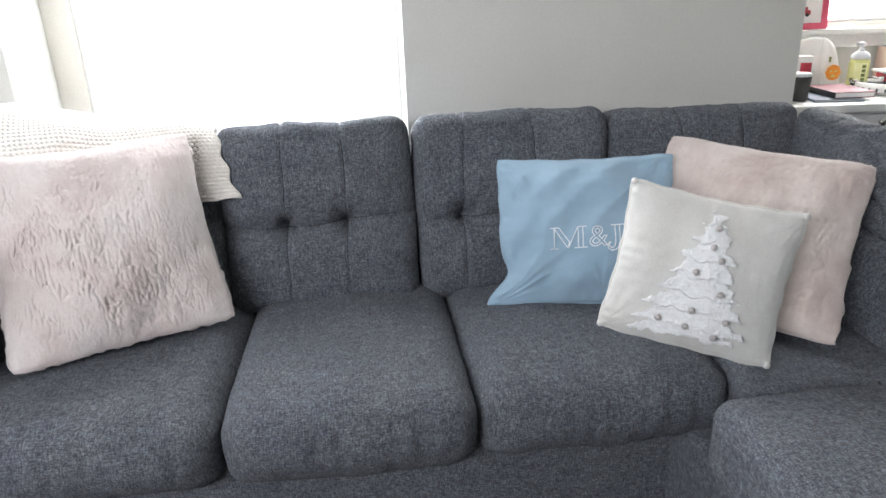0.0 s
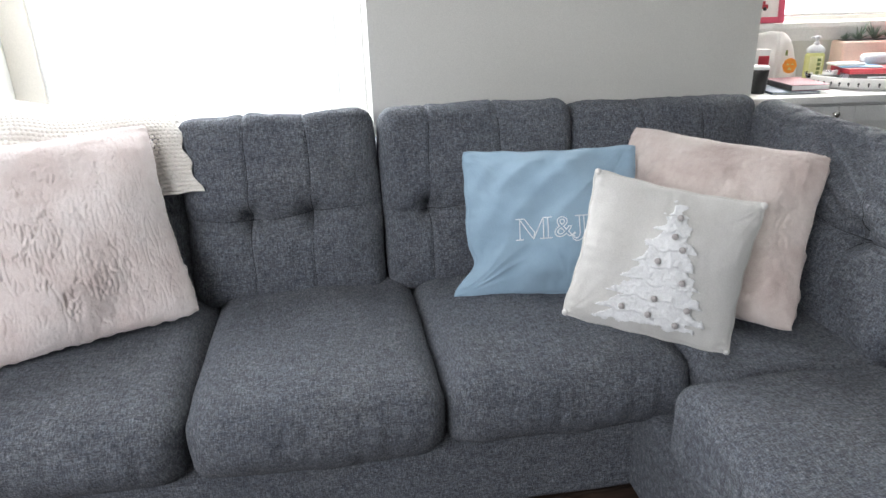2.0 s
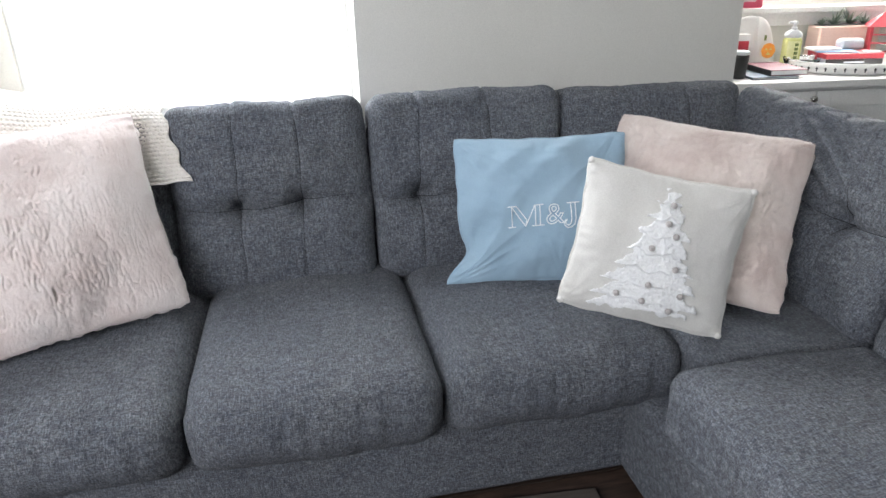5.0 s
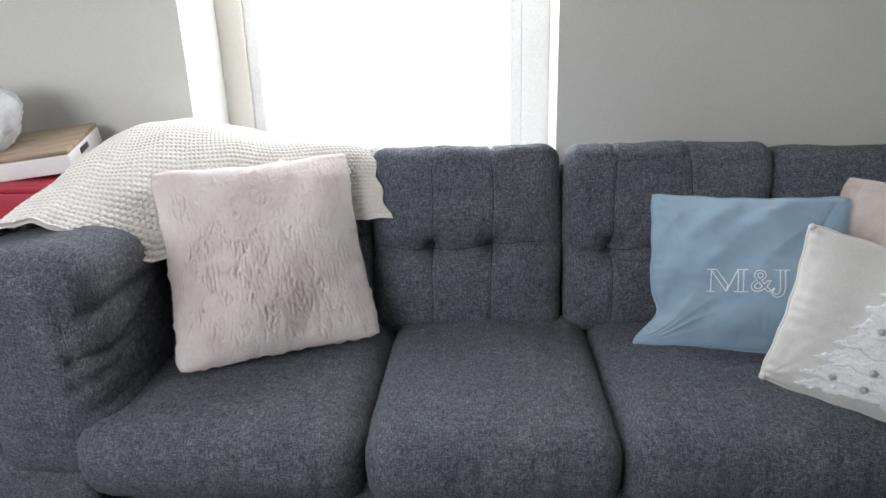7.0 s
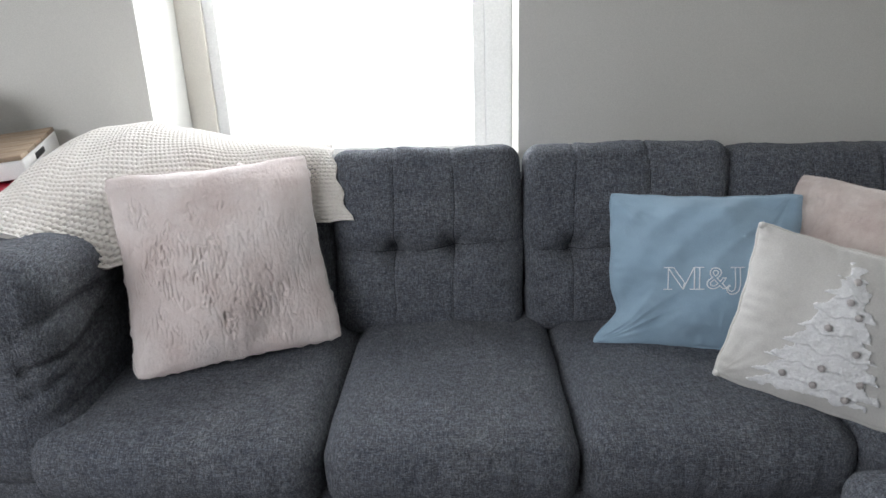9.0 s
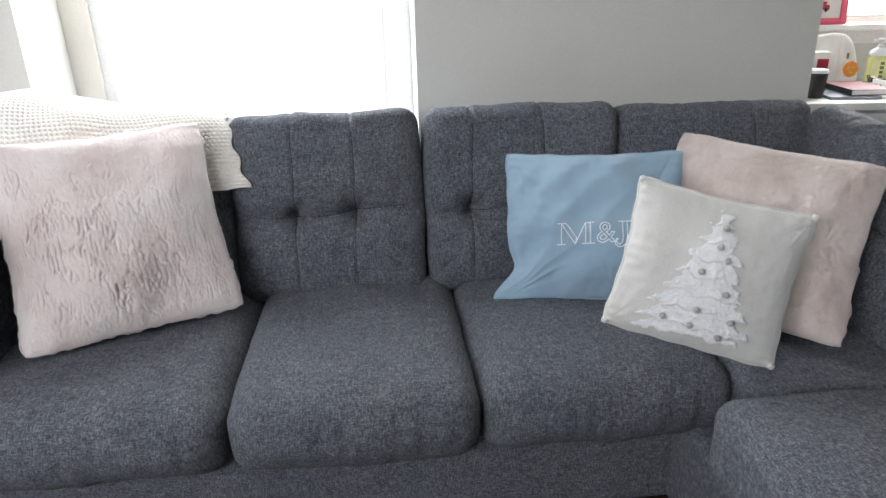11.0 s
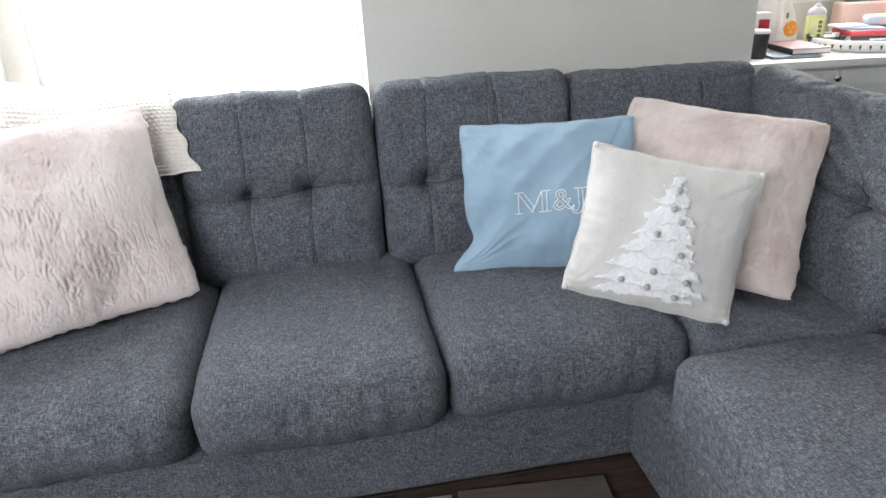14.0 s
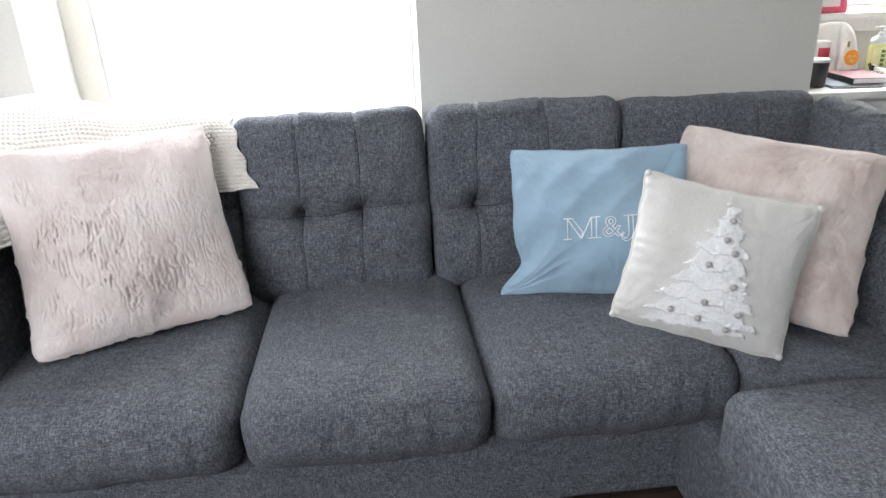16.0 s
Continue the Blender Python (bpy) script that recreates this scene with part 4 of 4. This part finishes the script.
def shaker_door(x0, x1, knob_x):
    d = part("door", bar(x0 + 0.003, x1 - 0.003, CY + 0.010, CY + 0.023, 0.10, CZ - 0.042, 0.002), CABINET, cab, "recessed-panel door", smooth=False)
    for a, b, c, e in ((x0 + 0.003, x0 + 0.07, 0.10, CZ - 0.042), (x1 - 0.07, x1 - 0.003, 0.10, CZ - 0.042), (x0 + 0.07, x1 - 0.07, 0.10, 0.17), (x0 + 0.07, x1 - 0.07, CZ - 0.110, CZ - 0.042)):
        part("rail", bar(a, b, CY, CY + 0.0095, c, e, 0.0015), CABINET, d, smooth=False)
    k = part("knob", lathe([(0.004, 0), (0.005, 0.012), (0.013, 0.018), (0.015, 0.024), (0.012, 0.030), (0.004, 0.032)], 18), STEEL, d, "round steel knob", at=pose(knob_x, CY, CZ - 0.072, 90))


shaker_door(2.02, 2.474, 2.455)
shaker_door(2.474, 2.93, 2.91)
shaker_door(2.93, 3.36, 2.95)
shaker_door(3.36, 3.79, 3.77)
tagged(part("countertop", bar(CX0 - 0.02, CX1, CY - 0.018, 1.218, CZ - 0.029, CZ + 0.004, 0.005), CABINET, smooth=False, at=NOOK), "white painted cabinet top", "countertop")
TOP = CZ + 0.005


def book(name, label, m, w, d, h, cover, pages=PAPER, spine=None):
    b = thing(name, label, "book", m)
    part("paper_block", box(w - 0.008, d - 0.006, h - 0.006, 0.001, 1, (0.001, 0, 0.003)), pages, b, smooth=False)
    part("cover", box(w, d, 0.003, 0.001, 1), cover, b, smooth=False)
    part("cover", box(w, d, 0.003, 0.001, 1, (0, 0, h - 0.003)), cover, b, smooth=False)
    part("spine", box(0.003, d, h, 0.001, 1, (-w / 2 + 0.0005, 0, 0)), spine or cover, b, smooth=False)
    return b


# a black cup, a folded paper, the bag with a printed pumpkin, a small carton
cup = thing("cup", "black insulated cup beside the wall corner", "cup", (2.190, 0.752, TOP))
part("body", lathe([(0.030, 0), (0.034, 0.004), (0.040, 0.085), (0.041, 0.10), (0.038, 0.10), (0.034, 0.02)], 24), BLACK, cup)
part("lid", lathe([(0.041, 0.10), (0.042, 0.108), (0.036, 0.114), (0.012, 0.116)], 24), PALE_GREY, cup, "pale grey lid")
carton = thing("carton", "small white carton with a red panel", "box", pose(2.285, 0.905, TOP, 0, 0, -12))
part("body", box(0.075, 0.05, 0.165, 0.003), PAPER, carton)
part("red_panel", box(0.046, 0.002, 0.040, 0.0005, 1, (0.010, -0.0265, 0.098)), RED, carton)


def bag_mesh():
    P, F = soft_box(0.21, 0.08, 0.225, 0.035, 26, 8, 30)
    t = np.clip((P[:, 2] + 0.1125) / 0.225, 0, 1)
    right = P[:, 0] > 0
    P[:, 0] = np.where(right, P[:, 0] * np.sqrt(np.clip(1 - 0.80 * t**2.2, 0, 1)), P[:, 0]) - 0.012 * t
    P[:, 1] *= 1 - 0.45 * t
    P[:, 2] += 0.1125 + 0.010 * wobble(P, 14, 3) * t
    P[:, 1] += 0.012 * wobble(P, 16, 6) + 0.010 * groove(P[:, 0], 0.012, 0.008)
    return P, F


bag = thing("paper_bag", "crumpled white bag with a printed orange pumpkin", "bag", pose(2.435, 1.02, TOP, 0, 0, -20))
part("body", bag_mesh(), PAPER, bag)
pumpkin = part("pumpkin_print", ([(0.060 + 0.030 * math.cos(a) * (1 + 0.05 * math.cos(8 * a)), -0.050, 0.080 + 0.034 * math.sin(a)) for a in np.linspace(0, 2 * math.pi, 41)[:-1]], [tuple(range(40))]), PUMPKIN, bag, "round orange pumpkin print", smooth=False)
for x, z, s in ((0.050, 0.088, 0.007), (0.070, 0.088, 0.007), (0.060, 0.068, 0.010)):
    part("yellow_patch", ([(x - s, -0.0512, z - s * 0.6), (x + s, -0.0512, z - s * 0.6), (x, -0.0512, z + s * 0.7)], [(0, 1, 2)]), SOAP, pumpkin, smooth=False)
part("stalk_print", box(0.010, 0.002, 0.024, 0.0005, 1, (0.040, -0.0495, 0.125)), LABEL_GREEN, bag)

magazine = book("magazine", "dark blue magazine lying flat", pose(2.335, 0.765, TOP, 0, 0, -10), 0.20, 0.20, 0.010, SLATE)
book("book", "rose covered book with a black spine", pose(2.405, 0.800, TOP + 0.0105, 0, 0, -7), 0.165, 0.245, 0.024, ROSE, spine=BLACK)


def soap_bottle():
    s = thing("soap_bottle", "clear pump bottle of yellow-green dish soap", "bottle", pose(2.612, 0.975, TOP, 0, 0, -14))
    P, F = soft_box(0.080, 0.052, 0.132, 0.018, 10, 6, 14)
    P[:, 2] += 0.066
    part("body", (P, F), SOAP, s)
    P, F = soft_box(0.079, 0.051, 0.040, 0.017, 12, 6, 8)
    t = np.clip((P[:, 2] + 0.02) / 0.04, 0, 1)
    P[:, 0] *= 1 - 0.66 * t**2.5
    P[:, 1] *= 1 - 0.45 * t**2.5
    P[:, 2] += 0.148
    part("shoulder", (P, F), PALE_GREY, s, "cloudy plastic shoulder")
    part("label", box(0.056, 0.002, 0.104, 0.0006, 1, (-0.003, -0.0268, 0.012)), PALE_YELLOW, s, "pale yellow label")
    for k in range(5):
        part("print_bar", box(0.016, 0.001, 0.013, 0.0002, 1, (0.010, -0.0283, 0.018 + 0.019 * k)), LABEL_GREEN, s)
    part("pump_neck", lathe([(0.013, 0.162), (0.013, 0.176), (0.007, 0.178), (0.007, 0.192), (0.013, 0.193), (0.013, 0.203), (0.005, 0.205)], 16), PALE_GREY, s, "pale pump head")
    part("spout", box(0.030, 0.010, 0.008, 0.002, 2, (-0.012, 0, 0.194)), PALE_GREY, s)


soap_bottle()
bowl = thing("glass_bowl", "clear glass bowl holding small packets", "bowl", (2.605, 0.885, TOP))
part("bowl", lathe([(0.036, 0), (0.052, 0.004), (0.072, 0.028), (0.082, 0.052), (0.079, 0.052), (0.068, 0.028), (0.048, 0.008), (0.002, 0.007)], 28), TUMBLER, bowl)
for k, (x, y, mt) in enumerate(((0.045, -0.02, RED), (0.02, -0.03, PAPER), (0.05, 0.01, ROSE))):
    tagged(part("packet", box(0.035, 0.012, 0.052, 0.003), mt, at=pose(2.605 + x, 0.885 + y, TOP + 0.0125, 8, 10 * (k - 1), 25 * k)), "small paper packet standing in the glass bowl", "packet")


# oval tray; black crosses on its rim stand for the dark of the cut-outs
def oval_tray(cx, cy, rx, ry, turn):
    t = thing("lattice_tray", "white oval tray with a pierced rim", "tray", pose(cx, cy, TOP, 0, 0, turn))
    n = 72
    ring = [(math.cos(2 * math.pi * k / n), math.sin(2 * math.pi * k / n)) for k in range(n)]
    verts, faces = [], []
    for s, z in ((0.93, 0.0), (1.0, 0.004), (1.03, 0.046), (1.015, 0.048), (1.0, 0.046), (0.97, 0.008)):
        verts += [(rx * s * x, ry * s * y, z) for x, y in ring]
    for i in range(5):
        for k in range(n):
            a, b = i * n + k, i * n + (k + 1) % n
            faces.append((a, b, b + n, a + n))
    faces += [tuple(range(n))[::-1], tuple(range(5 * n, 6 * n))]
    part("body", (verts, faces), PAPER, t)
    for k in range(20):
        a = radians(-172 + 8.6 * k)
        out = Matrix.Translation((rx * 1.022 * math.cos(a), ry * 1.022 * math.sin(a), 0)) @ Matrix.Rotation(math.atan2(rx * math.sin(a), ry * math.cos(a)) + math.pi / 2, 4, "Z")
        part("cut_out_dark", box(0.005, 0.003, 0.018, 0.0004, 1, (0, 0, 0.012)), BLACK, t, "black inlay for the dark of a pierced cross", at=out)
        part("cut_out_dark", box(0.010, 0.0036, 0.005, 0.0004, 1, (0, 0, 0.021)), BLACK, t, "black inlay for the dark of a pierced cross", at=out)


oval_tray(2.79, 0.80, 0.262, 0.185, -16)
LT = TOP + 0.0085
book("book", "pale grey book at the bottom of the stack", pose(2.775, 0.845, LT, 0, 0, -13), 0.27, 0.17, 0.014, PALE_GREY)
black_book = book("book", "black spined book in the stack", pose(2.795, 0.842, LT + 0.0145, 0, 0, -14), 0.25, 0.165, 0.028, PALE_GREY)
part("spine", box(0.250, 0.003, 0.028, 0.001, 1, (0, -0.0825, 0)), BLACK, black_book, "black spine with pale lettering", smooth=False)
part("print_bar", box(0.090, 0.001, 0.007, 0.0002, 1, (0.0, -0.0845, 0.010)), PALE_GREY, black_book, smooth=False)
red_book = book("book", "red book on top of the stack", pose(2.795, 0.845, LT + 0.043, 0, 0, -13), 0.255, 0.17, 0.022, RED)
part("spine", box(0.255, 0.003, 0.022, 0.001, 1, (0, -0.085, 0)), RED, red_book, smooth=False)
LB = LT + 0.0655
tagged(part("envelope", box(0.17, 0.10, 0.006, 0.002), SKYBLUE, at=pose(2.745, 0.855, LB, 0, 0, -24)), "sky blue card envelope on the books", "envelope")
tagged(part("notepad", box(0.13, 0.09, 0.010, 0.002), PAPER, at=pose(2.705, 0.885, LB + 0.0065, 0, 0, -10)), "white notepad on the books", "notepad")
P, F = soft_box(0.115, 0.06, 0.050, 0.02, 10, 6, 4)
P[:, 2] += 0.025
tagged(part("soap_case", (P, F), PALE_GREY, at=pose(2.855, 0.895, LB + 0.0005, 0, 0, -10)), "pale blue-grey rounded plastic case", "case")
tagged(part("card", box(0.07, 0.05, 0.002, 0.0005, 1), PAPER, at=pose(2.895, 0.80, LB + 0.0005, 0, 0, -20)), "small white card lying on the red book", "card")
P, F = soft_box(0.10, 0.03, 0.018, 0.008, 10, 4, 4)
P[:, 2] += 0.009
tagged(part("pen_case", (P, F), CRIMSON, at=pose(2.965, 0.715, LT + 0.0005, 0, 0, -25)), "dark red narrow case in the tray", "case")

# clay trough with succulents
trough = thing("planter", "peach clay trough planted with grey-green succulents", "planter", pose(2.945, 1.055, TOP, 0, 0, -8))
part("pot", box(0.30, 0.11, 0.168, 0.012, 3), CLAY, trough)
part("soil", box(0.26, 0.075, 0.006, 0.002, 1, (0, 0, 0.166)), BLACK, trough, "dark soil")


def rosette(x, y, s, seed):
    rng = random.Random(seed)
    plant = part("succulent", box(0.01, 0.01, 0.02, 0.002), LEAF, trough, "pointed grey-green succulent", at=(x, y, 0.172))
    for k in range(14):
        a, tilt = k * 2.4, radians(18 + 52 * rng.random())
        L = s * (0.7 + 0.5 * rng.random())
        bm = bmesh.new()
        bmesh.ops.create_cone(bm, cap_ends=True, segments=7, radius1=0.006, radius2=0.0006, depth=L, matrix=Matrix.Rotation(a, 4, "Z") @ Matrix.Rotation(tilt, 4, "Y") @ Matrix.Translation((0, 0, L / 2 + 0.004)) @ Matrix.Diagonal((0.6, 1.3, 1, 1)))
        part("leaf", bm, LEAF, plant)


rosette(-0.05, 0.0, 0.075, 1)
rosette(0.03, 0.01, 0.085, 2)
rosette(0.09, -0.01, 0.05, 3)
rosette(-0.11, 0.01, 0.03, 4)


# red lantern house
def lantern():
    m = thing("red_lantern", "glossy red metal lantern with arched panes", "lantern", pose(3.075, 0.935, TOP, 0, 0, -30) @ Matrix.Diagonal((0.8, 0.8, 0.95, 1)))
    part("base", box(0.20, 0.16, 0.02, 0.004), RED, m)
    for x in (-0.088, 0.088):
        for y in (-0.068, 0.068):
            part("post", box(0.016, 0.016, 0.155, 0.003), RED, m, at=(x, y, 0.0205))
    part("side_panel", box(0.006, 0.12, 0.155, 0.002), RED, m, at=(-0.090, 0, 0.0205))
    for k in range(3):
        part("bar", box(0.16, 0.006, 0.008, 0.002), RED, m, at=(0, -0.068, 0.055 + 0.04 * k))
    part("pane", box(0.158, 0.003, 0.150, 0.0005, 1), TUMBLER, m, "clear glass", at=(0, 0.068, 0.022))
    verts = [(-0.11, -0.09, 0.176), (0.11, -0.09, 0.176), (0.11, 0.09, 0.176), (-0.11, 0.09, 0.176), (-0.02, 0, 0.245), (0.02, 0, 0.245)]
    part("roof", (verts, [(0, 3, 2, 1), (0, 1, 5, 4), (2, 3, 4, 5), (3, 0, 4), (1, 2, 5)]), RED, m, smooth=False)


lantern()

# framed picture on the sill
frame_thing = thing("picture_frame", "pink-red framed picture leaning on the nook sill", "picture", NOOK @ pose(2.36, 1.205, 1.1165, -5, 0, 0))
for a, b, c, e in ((-0.13, -0.102, 0, 0.32), (0.102, 0.13, 0, 0.32), (-0.102, 0.102, 0, 0.028), (-0.102, 0.102, 0.292, 0.32)):
    part("moulding", bar(a, b, -0.009, 0.009, c, e, 0.002), PINKRED, frame_thing, smooth=False)
part("picture", bar(-0.1015, 0.1015, 0.000, 0.004, 0.0285, 0.2915, 0), PAPER, frame_thing, "white print", smooth=False)
part("printed_car", bar(-0.02, 0.05, -0.002, -0.0005, 0.065, 0.085, 0), RED, frame_thing, "small red car print", smooth=False)
part("printed_car_roof", bar(0.0, 0.036, -0.002, -0.0005, 0.0855, 0.100, 0), RED, frame_thing, smooth=False)
for x in (-0.005, 0.035):
    part("printed_wheel", lathe([(0.009, 0), (0.009, 0.001)], 14), BLACK, frame_thing, at=pose(x, -0.0022, 0.065, 90))

# ---- on the floor ----
tagged(part("timber_board", box(0.40, 0.20, 0.018, 0.003), BOARD, at=pose(0.812, -0.65, 0.0005, 0, 0, -4)), "pale timber board lying on the dark floor", "board")
tagged(part("paper_sheet", box(0.24, 0.20, 0.004, 0.001, 1), PAPER, at=pose(0.478, -0.625, 0.0005, 0, 0, -3)), "white paper sheet lying on the floor", "paper")

# ---- floorboards ----
plank_mesh = {}
rng = random.Random(5)
row_y = -3.19
while row_y < 0.42:
    x = -3.0 - rng.random() * 0.8
    while x < 4.4:
        L = rng.choice((0.9, 1.2, 1.5))
        if x + L > 4.39 or x < -3.0:
            x += 0.15
            continue
        if L not in plank_mesh:
            bm = box(L - 0.003, 0.117, 0.012, 0.0015, 1)
            me = bpy.data.meshes.new("plank")
            bm.to_mesh(me)
            bm.free()
            me.materials.append(FLOORWOOD)
            plank_mesh[L] = me
        ob = new("plank", plank_mesh[L])
        ob.parent = floor
        ob.location = (x + L / 2, row_y, -0.0125)
        x += L
    row_y += 0.12
